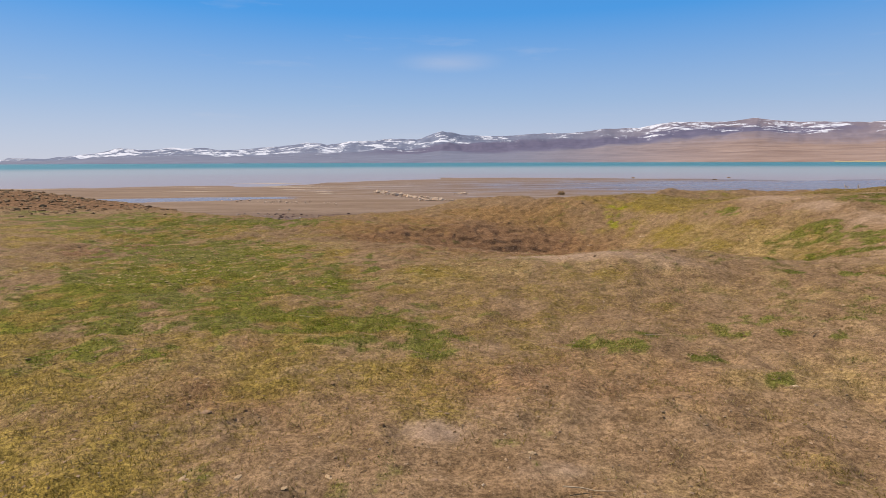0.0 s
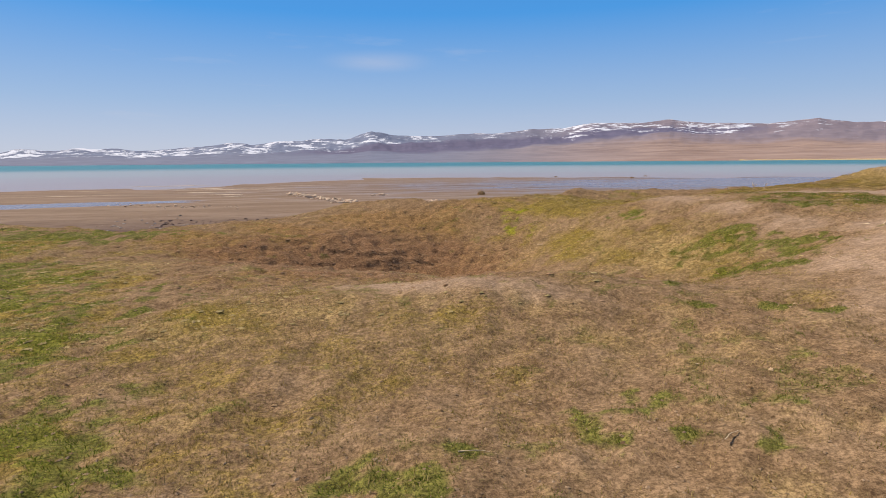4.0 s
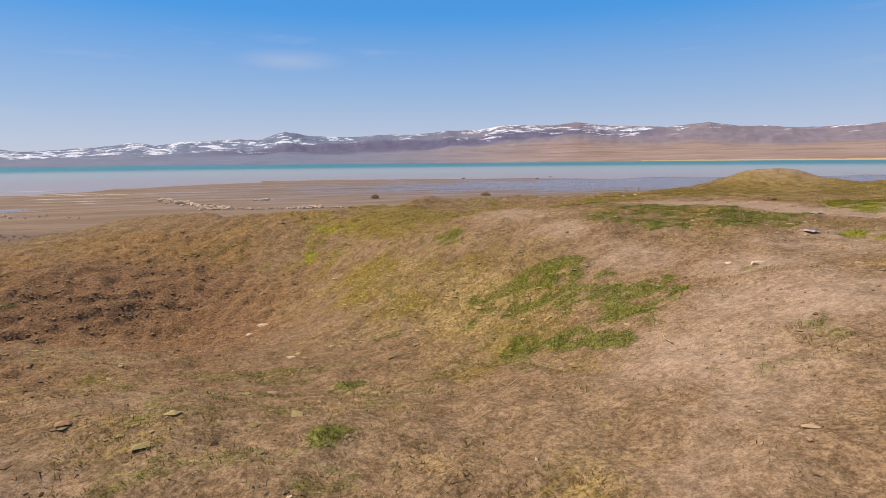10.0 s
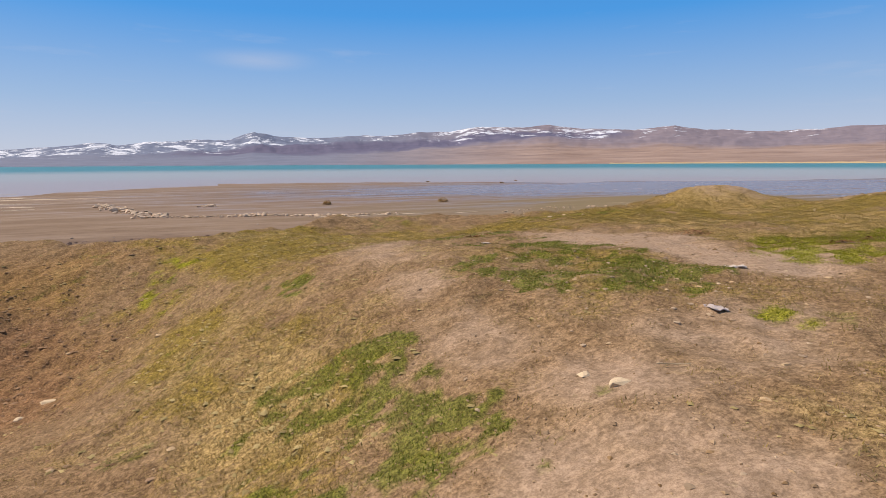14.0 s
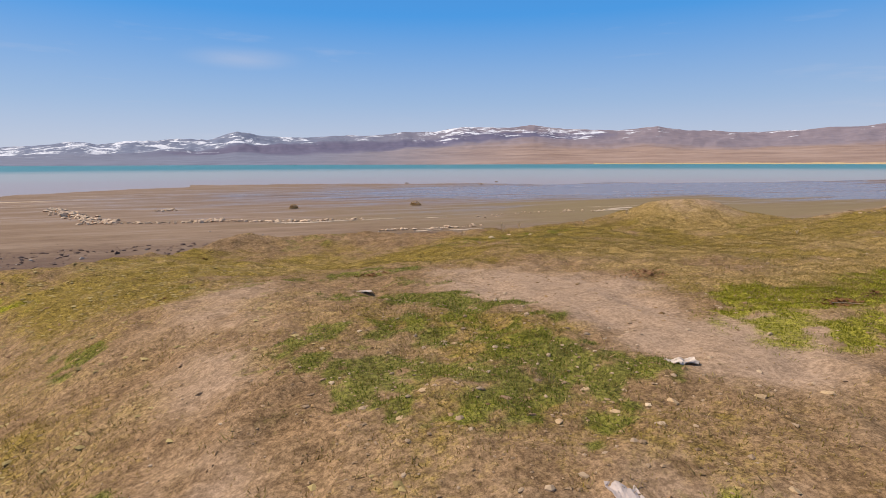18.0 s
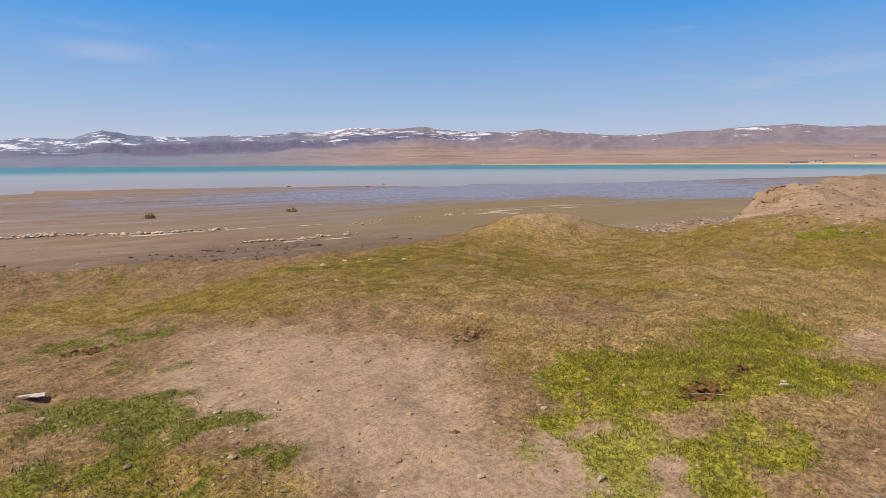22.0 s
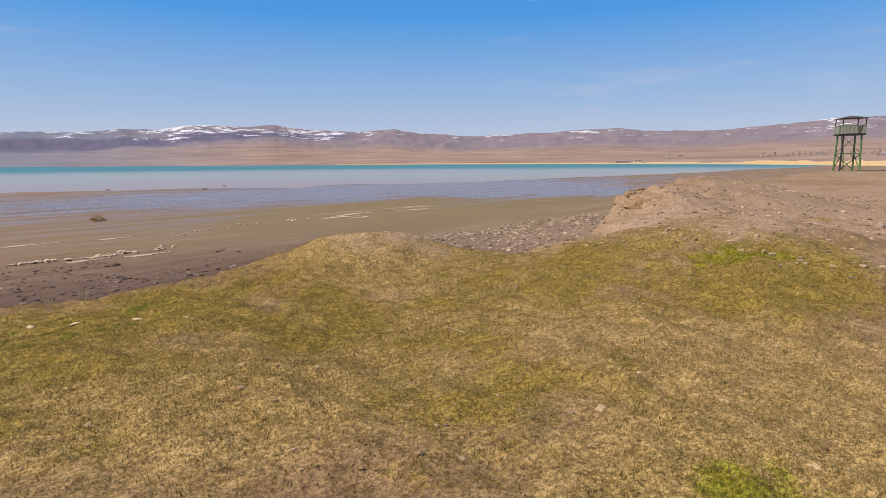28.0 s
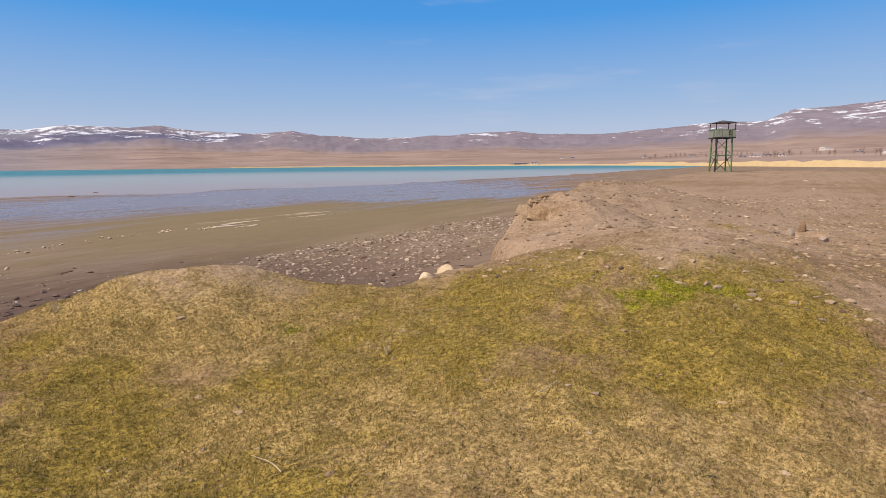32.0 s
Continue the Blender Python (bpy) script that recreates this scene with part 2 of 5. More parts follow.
GREEN_HUMP = [
    (11.7, 12.1, 0.74, 0.60, 27, 0.9), (11.2, 13.3, 0.45, 0.40, -32, 0.7), (12.0, 12.7, 0.39, 0.35, 21, 1.15), (11.9, 12.0, 0.38, 0.32, 3, 1.15), (12.4, 12.0, 0.35, 0.26, 1, 0.85), (11.6, 11.6, 0.33, 0.22, -22, 1.0),
    (11.0, 13.2, 0.19, 0.14, 76, 0.9), (11.2, 12.7, 0.28, 0.17, -31, 0.85), (8.9, 12.5, 0.37, 0.13, -56, 0.9), (8.2, 15.5, 0.72, 0.14, -60, 0.6), (11.9, 13.9, 0.32, 0.25, -46, 1.0), (11.5, 14.8, 0.75, 0.45, -41, 0.95),
    (11.5, 17.2, 0.9, 0.7, 0, 0.55), (11.6, 13.4, 0.8, 1.5, 0, 0.85), (10.9, 13.0, 0.8, 1.5, 0, 0.5), (15.6, 20.0, 1.8, 0.7, 0, 0.45),
]
LIME = [
    (11.7, 10.6, 0.19, 0.13, 13, 0.9), (11.7, 10.3, 0.16, 0.11, 2, 0.6), (14.8, 12.6, 1.1, 0.55, 27, 0.85), (15.0, 13.1, 1.04, 0.51, 31, 0.95), (16.7, 13.0, 0.98, 0.44, 16, 0.85), (14.0, 12.4, 0.35, 0.22, -3, 0.6),
    (15.5, 13.0, 0.72, 0.47, -19, 0.95), (14.7, 13.0, 0.40, 0.27, -26, 0.9), (16.8, 12.9, 0.56, 0.32, -17, 0.8), (14.5, 12.5, 0.43, 0.20, -31, 0.6), (16.3, 12.2, 0.37, 0.18, -22, 0.6), (22.4, 15.1, 0.9, 0.55, -61, 0.45),
    (6.3, 18.3, 1.49, 0.69, -80, 0.45), (20.4, 18.2, 0.41, 0.18, -61, 0.5), (15.6, 12.5, 0.9, 0.5, 10, 0.95), (14.7, 11.95, 0.6, 0.35, 10, 0.9),
]
BARE_PATH = [
    (13.0, 14.9, 0.97, 0.78, -85, 0.95), (13.2, 13.4, 0.67, 0.54, 49, 1.0), (13.1, 12.4, 0.50, 0.42, 12, 1.0), (13.3, 11.7, 0.60, 0.36, -12, 0.9), (9.7, 15.7, 1.4, 0.46, -74, 0.4), (9.6, 15.3, 1.2, 0.50, -71, 0.55), (9.5, 13.6, 0.86, 0.36, -77, 0.6),
    (9.6, 12.1, 0.63, 0.34, -72, 0.6), (13.5, 14.5, 0.9, 0.7, -20, 0.8), (13.6, 12.2, 0.65, 0.45, 12, 0.9), (12.8, 14.5, 1.1, 0.6, -70, 0.95), (17.4, 12.4, 0.64, 0.22, 15, 0.8), (15.7, 12.2, 0.24, 0.14, -14, 0.5), (12.8, 16.2, 0.5, 0.5, 0, 0.6),
]
BARE_TRACK = [
    (9.7, 16.2, 1.2, 0.7, 80, 0.55), (9.5, 11.7, 0.77, 0.46, -78, 0.7), (9.3, 9.2, 0.80, 0.70, -71, 0.75), (9.9, 10.4, 0.64, 0.43, -63, 0.7), (8.0, 8.8, 1.4, 0.68, 53, 0.6), (7.1, 7.7, 0.82, 0.53, 54, 0.5),
    (2.6, 9.5, 1.86, 0.40, -33, 0.5), (0.0, 3.7, 0.25, 0.14, -2, 0.6), (0.8, 3.2, 0.29, 0.16, 4, 0.45), (7.9, 8.6, 0.84, 0.56, -54, 0.5), (11.0, 10.6, 0.8, 0.7, 0, 0.55),
]
BARE_HEADLAND = [
    (24.3, 15.0, 1.3, 0.9, -20, 0.6), (27.5, 17.2, 3.0, 1.6, 0, 0.9), (32, 16, 7, 4, 0, 0.8), (45, 18, 16, 9, 0, 0.75), (90, 16, 40, 16, 0, 0.7), (26.6, 19.0, 1.6, 1.2, 0, 0.8), (25.6, 17.6, 1.6, 1.2, 0, 1.0),
    (23.6, 18.1, 1.1, 0.6, 0, 0.9), (23.8, 13.0, 1.2, 0.8, 0, 0.6), (20.7, 19.8, 1.2, 0.6, -40, 0.6),
]
# golden olive sward
GOLD_WEST = [
    (-3.4, 8.0, 4.0, 5.0, 0, 0.65), (-9, 17, 6, 3.5, 0, 0.5), (7.3, 14.8, 2.55, 1.00, -83, 0.75), (7.1, 17.9, 2.28, 0.84, -62, 0.7), (6.8, 16.6, 2.4, 0.94, -75, 0.7), (-5.5, 11.5, 5.50, 2.4, -54, 0.6), (8.2, 18.0, 1.6, 1.8, 0, 0.6), (-1.5, 12.2, 2.2, 0.4, -8, 0.8),
]
GOLD_EAST = [
    (9.9, 20.5, 3.0, 1.4, -15, 0.9), (14.9, 18.7, 3.3, 1.9, -30, 0.9), (19.2, 17.2, 2.66, 2.2, 29, 0.85), (18.2, 14.5, 1.69, 1.03, -4, 0.7), (13.1, 18.8, 3.31, 0.9, -40, 1.0), (16.3, 17.7, 1.85, 0.88, -69, 0.8), (21.9, 15.2, 1.9, 1.0, -60, 1.0), (18.8, 18.6, 2.04, 0.9, -68, 0.8),
    (20.9, 14.2, 1.1, 0.7, -39, 0.7), (12.0, 13.2, 1.1, 2.4, 0, 0.5), (15.4, 13.2, 1.8, 1.2, 0, 0.6), (16.2, 19.8, 2.6, 1.2, -8, 0.95), (33, 15.5, 4.0, 1.4, 0, 0.45), (23.0, 14.2, 1.5, 1.0, 0, 0.7), (22.4, 16.4, 1.6, 0.9, -30, 0.9), (20.5, 15.5, 2.2, 1.4, -50, 0.75),
]
# straw coloured dry sward
STRAW = [
    (19.3, 15.0, 1.5, 0.9, -54, 0.8), (18.9, 16.4, 1.4, 0.8, -74, 0.65), (20.4, 19.3, 1.3, 0.9, -41, 1.4), (21.0, 20.4, 1.7, 0.8, -20, 1.4), (17.9, 15.7, 1.69, 0.9, -52, 0.75), (7.7, 13.0, 1.55, 0.63, -76, 0.65), (16.6, 15.8, 1.76, 0.94, -38, 0.65), (15.2, 14.9, 0.6, 0.5, -44, 0.6),
    (7.4, 13.5, 2.26, 0.92, -78, 0.5), (10.0, 20.2, 3.0, 0.6, 0, 0.4), (-3.5, 13.8, 2.5, 1.0, 0, 0.4), (17.8, 13.0, 2.4, 1.2, 0, 0.65),
]
# red-brown broken earth
BROWN = [
    (2.4, 16.6, 2.6, 1.9, 0, 1.0), (0.2, 16.3, 2.6, 1.6, 0, 1.0), (3.8, 14.9, 1.9, 0.9, -81, 0.85), (-0.4, 14.5, 2.0, 1.2, -40, 0.8), (1.5, 12.0, 4.0, 1.3, 0, 0.5), (2.6, 10.8, 2.0, 0.70, -61, 0.4), (-2.0, 4.4, 0.79, 0.47, -21, 0.6), (-8.3, 13.1, 1.08, 0.5, -49, 0.7),
    (-15, 23.5, 4.0, 1.6, 10, 1.0), (2.7, 17.4, 1.6, 0.9, 0, 0.9), (-7.3, 14.2, 1.4, 0.5, -55, 0.7), (-1.8, 5.5, 0.44, 0.22, -33, 0.5), (1.2, 4.6, 1.6, 0.8, 0, 0.35),
]
# orange-brown dry turf on the lip of the hollow
RUST = [
    (2.2, 19.6, 2.4, 1.1, -10, 0.9), (-0.4, 19.0, 2.0, 1.1, -36, 0.8), (-2.6, 17.6, 1.8, 1.0, -30, 0.7), (4.4, 19.8, 1.8, 1.0, 0, 0.6), (4.6, 17.0, 1.6, 1.6, 0, 0.5),
]
GREEN, BARE, SWARD = GREEN_PASTURE + GREEN_HOLLOW + GREEN_HUMP, BARE_PATH + BARE_TRACK + BARE_HEADLAND, GOLD_WEST + GOLD_EAST


# cracks in the headland's brink; last two dig a shade pit by the boulder
CRACKS = [(28.3, 18.78, 0.30, 0.10, 55, 1.0), (28.52, 19.06, 0.22, 0.09, 20, 0.9), (28.95, 18.74, 0.34, 0.10, -15, 1.0), (29.6, 18.9, 0.4, 0.08, 5, 0.7), (27.3, 18.5, 0.25, 0.08, 70, 0.6), (28.1, 19.25, 0.3, 0.1, 80, 0.9), (25.9, 17.5, 0.25, 0.07, 10, 0.4), (31.05, 14.12, 0.36, 0.26, 0, 1.2), (31.3, 13.75, 0.24, 0.14, 40, 0.8)]


def patches(rows, x, y):
    s = 0.0 * x
    for px, py, ra, rb, turn, k in rows:
        c, n = math.cos(radians(turn)), math.sin(radians(turn))
        u, w = ((x - px) * c + (y - py) * n) / ra, (-(x - px) * n + (y - py) * c) / rb
        s = np.maximum(s, k * np.exp(-((u * u + w * w) ** 1.15) * 0.7))
    return s


def cover(x, y):
    """Shares of green grass, bare earth and brown earth."""
    n1, n2 = fbm(x, y, 0.9, 5, 7), fbm(x, y, 1.7, 4, 23)
    n3, n4 = fbm(x, y, 0.35, 3, 71), fbm(x, y, 0.16, 2, 73)
    pg = patches(GREEN, x, y)
    ragged = pg + (0.5 * n1 + 1.0 * n3 + 1.1 * n4) * np.minimum(1, 2.5 * pg)
    strays = 0.45 * smooth((n3 + 0.5 * n2 - 0.40) / 0.16) * (x < 12.5)
    g = np.clip(smooth((ragged - 0.17) / 0.75) + strays, 0, 1) * (x < 60)
    b = np.clip(patches(BARE, x, y) * (1.0 + 0.7 * n2 + 0.5 * n3) + 0.35 * np.clip(n1 - 0.15, 0, 1), 0, 1)
    r = np.clip(patches(BROWN, x, y) * (1.0 + 0.9 * n1), 0, 1)
    return g, b * (1 - 0.7 * g), r * (1 - 0.8 * g)


def sward(x, y):
    """Shares of golden, straw coloured, rust coloured and lime green turf."""
    n1, n2 = fbm(x, y, 1.3, 5, 95), fbm(x, y, 1.5, 5, 97)
    n3, n4 = fbm(x, y, 0.5, 4, 99), fbm(x, y, 0.18, 2, 101)
    o, s, u, l = (patches(rows, x, y) for rows in (SWARD, STRAW, RUST, LIME))
    lime = smooth((l + (0.4 * n1 + 0.5 * n3 + 0.6 * n4) * np.minimum(1, 2.5 * l) - 0.10) / 0.75)
    return np.clip((o * (1 + 0.9 * n1) + 0.35 * n1 + 0.5 * n3 - 0.10 + 0.09 * (x < 12) + 0.2 * smooth((x - 15) / 2) * smooth((25 - x) / 2)) * (1 - 0.8 * np.clip(s - 0.8, 0, 0.5) / 0.5), 0, 1), np.clip(s * (1 + 1.0 * n2) + 0.4 * n2 - 0.5 * n3, 0, 1), np.clip(u * (1 + 0.8 * n1), 0, 1), lime


# the lake's edge: x, y
WATERLINE = [(-900, 40), (-300, 60), (-69, 88), (-22, 106), (5, 141), (40, 137), (82, 117), (130, 100), (220, 98), (900, 100)]
WLX, WLY = (np.array([r[k] for r in WATERLINE]) for k in range(2))


def land(x, y):
    """Height of the ground with its relief."""
    z, on = bank(x, y)
    near = np.exp(-((np.maximum(np.hypot((x - 9) / 22, (y - 13) / 14) - 1, 0) * 3) ** 2))
    g, b, r = cover(x, y)
    z = z + on * near * (0.07 * fbm(x, y, 1.1, 3, 3) + 0.045 * fbm(x, y, 0.36, 2, 5) + (0.020 + 0.045 * r) * fbm(x, y, 0.19, 1, 9))
    z = z + (1 - on) * (0.03 * np.clip((60 - y) / 30, 0.25, 1) * fbm(x * 0.4, y, 6.0, 4, 11) - 0.00050 * np.clip(y - np.interp(x, WLX, WLY) + 60, 0, 2000) + 0.02 * np.exp(-(((y - 30) / 14) ** 2)))
    # tussocks and hoof-broken turf
    lump = np.abs(fbm(x, y, 0.40, 2, 111))
    pit = np.clip(fbm(x, y, 0.24, 1, 113) - 0.20, 0, 1)
    z = z + on * near * (0.075 * (0.22 - lump) * (1 - 0.75 * b) - 0.09 * pit * (1 - 0.6 * b) * (1 + r))
    # trodden ledges round the hollow
    z = z + on * near * 0.016 * r * np.sin(28 * z + 9 * fbm(x, y, 1.3, 3, 117))
    # clods where the brink breaks off
    edge = 4 * on * (1 - on)
    z = z + edge * near * 0.25 * fbm(x, y, 0.5, 3, 31)
    # the undercut earth cliff of the headland
    cliff = on * np.exp(-(((x - 28.8) / 2.2) ** 2) - ((y - 18.8) / 1.1) ** 2)
    rag = fbm(x, y, 0.7, 4, 77)
    z = z + cliff * (0.10 * rag + 0.05 * np.round(rag * 5) / 2.5)
    apron = (2.3 + 0.25 * rag) * np.exp(-(((x - 27.5) / 4.5) ** 4)) * smooth((21.6 - y + 0.35 * (x - 27)) / 4.6 + 0.5)
    z = np.where(apron > 0.05, np.maximum(z, apron), z)
    z = z - 0.38 * patches(CRACKS, x + 0.12 * rag, y + 0.1 * rag) * np.clip(on * 3, 0, 1)
    return np.maximum(z, -1.2)


def lines(lo, hi, step, reach, growth):
    mid = np.arange(lo, hi, step)
    out, d = [], step
    at = 0.0
    while at < reach:
        d *= growth
        at += d
        out.append(at)
    out = np.array(out)
    return np.concatenate([(lo - out)[::-1], mid, mid[-1] + out])


def mesh_object(name, verts, faces, material, attribute=None, smooth_shade=True, second=None):
    me = bpy.data.meshes.new(name)
    n, size = len(faces), faces.shape[1]
    me.vertices.add(len(verts))
    me.vertices.foreach_set("co", verts.astype(np.float32).ravel())
    me.loops.add(n * size)
    me.loops.foreach_set("vertex_index", faces.astype(np.int32).ravel())
    me.polygons.add(n)
    me.polygons.foreach_set("loop_start", np.arange(0, n * size, size, dtype=np.int32))
    me.update(calc_edges=True)
    me.polygons.foreach_set("use_smooth", np.full(n, smooth_shade))
    me.materials.append(material)
    if attribute is not None:
        a = me.color_attributes.new("cover", "FLOAT_COLOR", "POINT")
        a.data.foreach_set("color", attribute.astype(np.float32).ravel())
    if second is not None:
        a = me.color_attributes.new("sward", "FLOAT_COLOR", "POINT")
        a.data.foreach_set("color", second.astype(np.float32).ravel())
    return new(name, me)


def grid_faces(nx, ny):
    i = np.arange(nx * ny).reshape(ny, nx)
    return np.stack([i[:-1, :-1], i[:-1, 1:], i[1:, 1:], i[1:, :-1]], -1).reshape(-1, 4)


def sep_rough(nt, colour):
    n = nt.nodes.new("ShaderNodeRGBToBW")
    nt.links.new(colour, n.inputs[0])
    return n.outputs[0]


# ground material: brown soil, pale trodden earth, dry turf, green turf, lake mud
m_ground, nt, bs = mat("ground", 0.95, 0.05)
cv = attr(nt, "cover")
sw = attr(nt, "sward")
fine, mid_n, big = ramp(nt, sums(nt, "ADD", sums(nt, "MULTIPLY", noise_at(nt, 30, 5, 0.8), 0.65), sums(nt, "MULTIPLY", noise_at(nt, 85, 3, 0.7), 0.35)), 0.39, 0.61), noise_at(nt, 9, 5, 0.7), noise_at(nt, 1.1, 5, 0.65)
soil = mix(nt, fine, (0.112, 0.067, 0.036), (0.305, 0.193, 0.104))
pale = mix(nt, fine, (0.265, 0.177, 0.117), (0.415, 0.288, 0.196))
red = mix(nt, fine, (0.090, 0.045, 0.023), (0.32, 0.175, 0.090))
straw = mix(nt, fine, (0.135, 0.088, 0.030), (0.49, 0.340, 0.140))
olive = mix(nt, fine, (0.070, 0.050, 0.008), (0.36, 0.256, 0.050))
rust = mix(nt, fine, (0.120, 0.062, 0.022), (0.38, 0.222, 0.092))
lawn = mix(nt, fine, (0.024, 0.040, 0.003), (0.16, 0.185, 0.018))
lime = mix(nt, fine, (0.060, 0.066, 0.002), (0.35, 0.330, 0.022))
sep = nt.nodes.new("ShaderNodeSeparateXYZ")
geo = nt.nodes.new("ShaderNodeNewGeometry")
nt.links.new(geo.outputs["Position"], sep.inputs[0])
# lighter and darker soil, metre by metre
col = mix(nt, sums(nt, "MULTIPLY", ramp(nt, big, 0.40, 0.66), 0.55), soil, mix(nt, fine, (0.185, 0.118, 0.066), (0.37, 0.248, 0.145)))


def spread(share, noise, k, lo, hi, most):
    return sums(nt, "MULTIPLY", ramp(nt, sums(nt, "ADD", share, sums(nt, "MULTIPLY", noise, k)), lo, hi), most)


fleck, tuft = noise_at(nt, 16, 4, 0.7), noise_at(nt, 11, 4, 0.7)
swa = nt.nodes.new("ShaderNodeAttribute")
swa.attribute_name = "sward"
col = mix(nt, spread(sw[2], fleck, 1.0, 0.60, 1.25, 0.85), col, rust)
col = mix(nt, spread(sw[0], fleck, 1.4, 0.80, 1.55, 0.85), col, olive)
col = mix(nt, spread(sw[1], mid_n, 1.0, 0.55, 1.25, 0.85), col, straw)
col = mix(nt, spread(cv[2], mid_n, 0.6, 0.40, 1.0, 0.85), col, red)
col = mix(nt, spread(cv[1], mid_n, 0.7, 0.45, 1.15, 0.95), col, pale)
col = mix(nt, spread(cv[0], tuft, 1.5, 0.88, 1.65, 0.7), col, lawn)
col = mix(nt, spread(swa.outputs["Alpha"], tuft, 1.2, 0.75, 1.45, 0.8), col, lime)


def blob(x, y, ra, rb, turn=0.0, edge=0.35):
    """1 inside an oval of the plan, 0 outside, with a ragged edge."""
    m = node(nt, "ShaderNodeMapping", Location=(x, y, 0), Rotation=(0, 0, radians(turn)), Scale=(ra, rb, 1e6))
    m.vector_type = "TEXTURE"
    nt.links.new(geo.outputs["Position"], m.inputs["Vector"])
    d = nt.nodes.new("ShaderNodeVectorMath")
    d.operation = "LENGTH"
    nt.links.new(m.outputs[0], d.inputs[0])
    return ramp(nt, sums(nt, "ADD", d.outputs["Value"], sums(nt, "MULTIPLY", sums(nt, "SUBTRACT", streak, 0.5), 2.2)), 1 + edge, 1 - edge)


# lighter tufts and darker gaps a hand or two wide
patchy = ramp(nt, sums(nt, "ADD", sums(nt, "MULTIPLY", noise_at(nt, 6.0, 3, 0.6), 0.4), sums(nt, "MULTIPLY", noise_at(nt, 17.0, 4, 0.7), 0.6)), 0.38, 0.62)
even_out = sums(nt, "SUBTRACT", 1.0, sums(nt, "MULTIPLY", cv[1], 0.55))
col = mix(nt, even_out, col, mix(nt, 1.0, col, mix(nt, patchy, (0.70, 0.68, 0.64), (1.28, 1.26, 1.23)), "MULTIPLY"))
# lake mud, wet in long streaks
streak = noise_at(nt, 0.09, 6, 0.65, (0.4, 1.8, 1))
mudn = noise_at(nt, 1.2, 6, 0.72, (0.5, 1.3, 1))
mudm = noise_at(nt, 0.22, 6, 0.7, (0.35, 1.5, 1))
mud = mix(nt, mudn, (0.135, 0.086, 0.056), (0.30, 0.205, 0.138))
mud = mix(nt, ramp(nt, mudm, 0.38, 0.66), mud, (0.285, 0.200, 0.138))
# a film of dried weed on the mud off the headland
mud = mix(nt, sums(nt, "MULTIPLY", blob(58, 56, 34, 17, 0, 0.6), sums(nt, "ADD", 0.25, sums(nt, "MULTIPLY", mudm, 0.9))), mud, (0.205, 0.158, 0.080))
wet_zone = sums(nt, "ADD", sums(nt, "ADD", blob(52, 96, 82, 52, 4, 0.5), blob(88, 58, 34, 10, 6)), sums(nt, "ADD", sums(nt, "MULTIPLY", blob(-33, 62, 14, 4, 12, 0.2), 2.2), blob(140, 86, 100, 26, -4, 0.5)))
wet_zone = sums(nt, "SUBTRACT", wet_zone, sums(nt, "MULTIPLY", blob(60, 54, 22, 13), 0.9))
wet = ramp(nt, sums(nt, "ADD", sums(nt, "MULTIPLY", wet_zone, 0.30), sums(nt, "MULTIPLY", sums(nt, "ADD", streak, mudm), 0.8)), 0.95, 1.28)
mud = mix(nt, sums(nt, "MULTIPLY", wet, 0.7), mud, (0.205, 0.150, 0.138))
mud = mix(nt, sums(nt, "MULTIPLY", ramp(nt, sums(nt, "ADD", sep.outputs[1], sums(nt, "MULTIPLY", mudn, 20.0)), 62.0, 42.0), sums(nt, "MULTIPLY", ramp(nt, sep.outputs[0], 48.0, 26.0), 0.85)), mud, (0.086, 0.052, 0.044))
# dark lines of weed along the water's edge
weedy = ramp(nt, noise_at(nt, 0.10, 5, 0.6, (0.12, 2.6, 1)), 0.58, 0.66)
mud = mix(nt, sums(nt, "MULTIPLY", sums(nt, "MULTIPLY", weedy, ramp(nt, sep.outputs[1], 70.0, 92.0)), 0.6), mud, (0.085, 0.058, 0.056))
salt = ramp(nt, noise_at(nt, 0.13, 6, 0.72, (0.28, 2.6, 1)), 0.57, 0.64)
salty = sums(nt, "ADD", blob(-24, 96, 34, 22, 0, 0.5), sums(nt, "ADD", blob(51, 55, 9, 4, 0, 0.5), 0.12))
mud = mix(nt, sums(nt, "MULTIPLY", sums(nt, "MULTIPLY", salt, salty), 0.75), mud, (0.62, 0.48, 0.35))
mudf = nt.nodes.new("ShaderNodeAttribute")
mudf.attribute_name = "cover"
col = mix(nt, mudf.outputs["Alpha"], mud, col)
nt.links.new(col, bs.inputs["Base Color"])
rgh = mix(nt, sums(nt, "MULTIPLY", wet, sums(nt, "SUBTRACT", 1.0, mudf.outputs["Alpha"])), (0.95, 0.95, 0.95), (0.24, 0.24, 0.24))
nt.links.new(rgh, bs.inputs["Roughness"])
nt.links.new(sums(nt, "ADD", 0.05, sums(nt, "MULTIPLY", sums(nt, "SUBTRACT", 1.0, ramp(nt, sep_rough(nt, rgh), 0.1, 0.9)), 0.4)), bs.inputs["Specular IOR Level"])
bump(nt, bs, sums(nt, "ADD", sums(nt, "MULTIPLY", noise_at(nt, 34, 3, 0.6), 0.7), sums(nt, "MULTIPLY", mid_n, 2.0)), 0.55, 0.012)

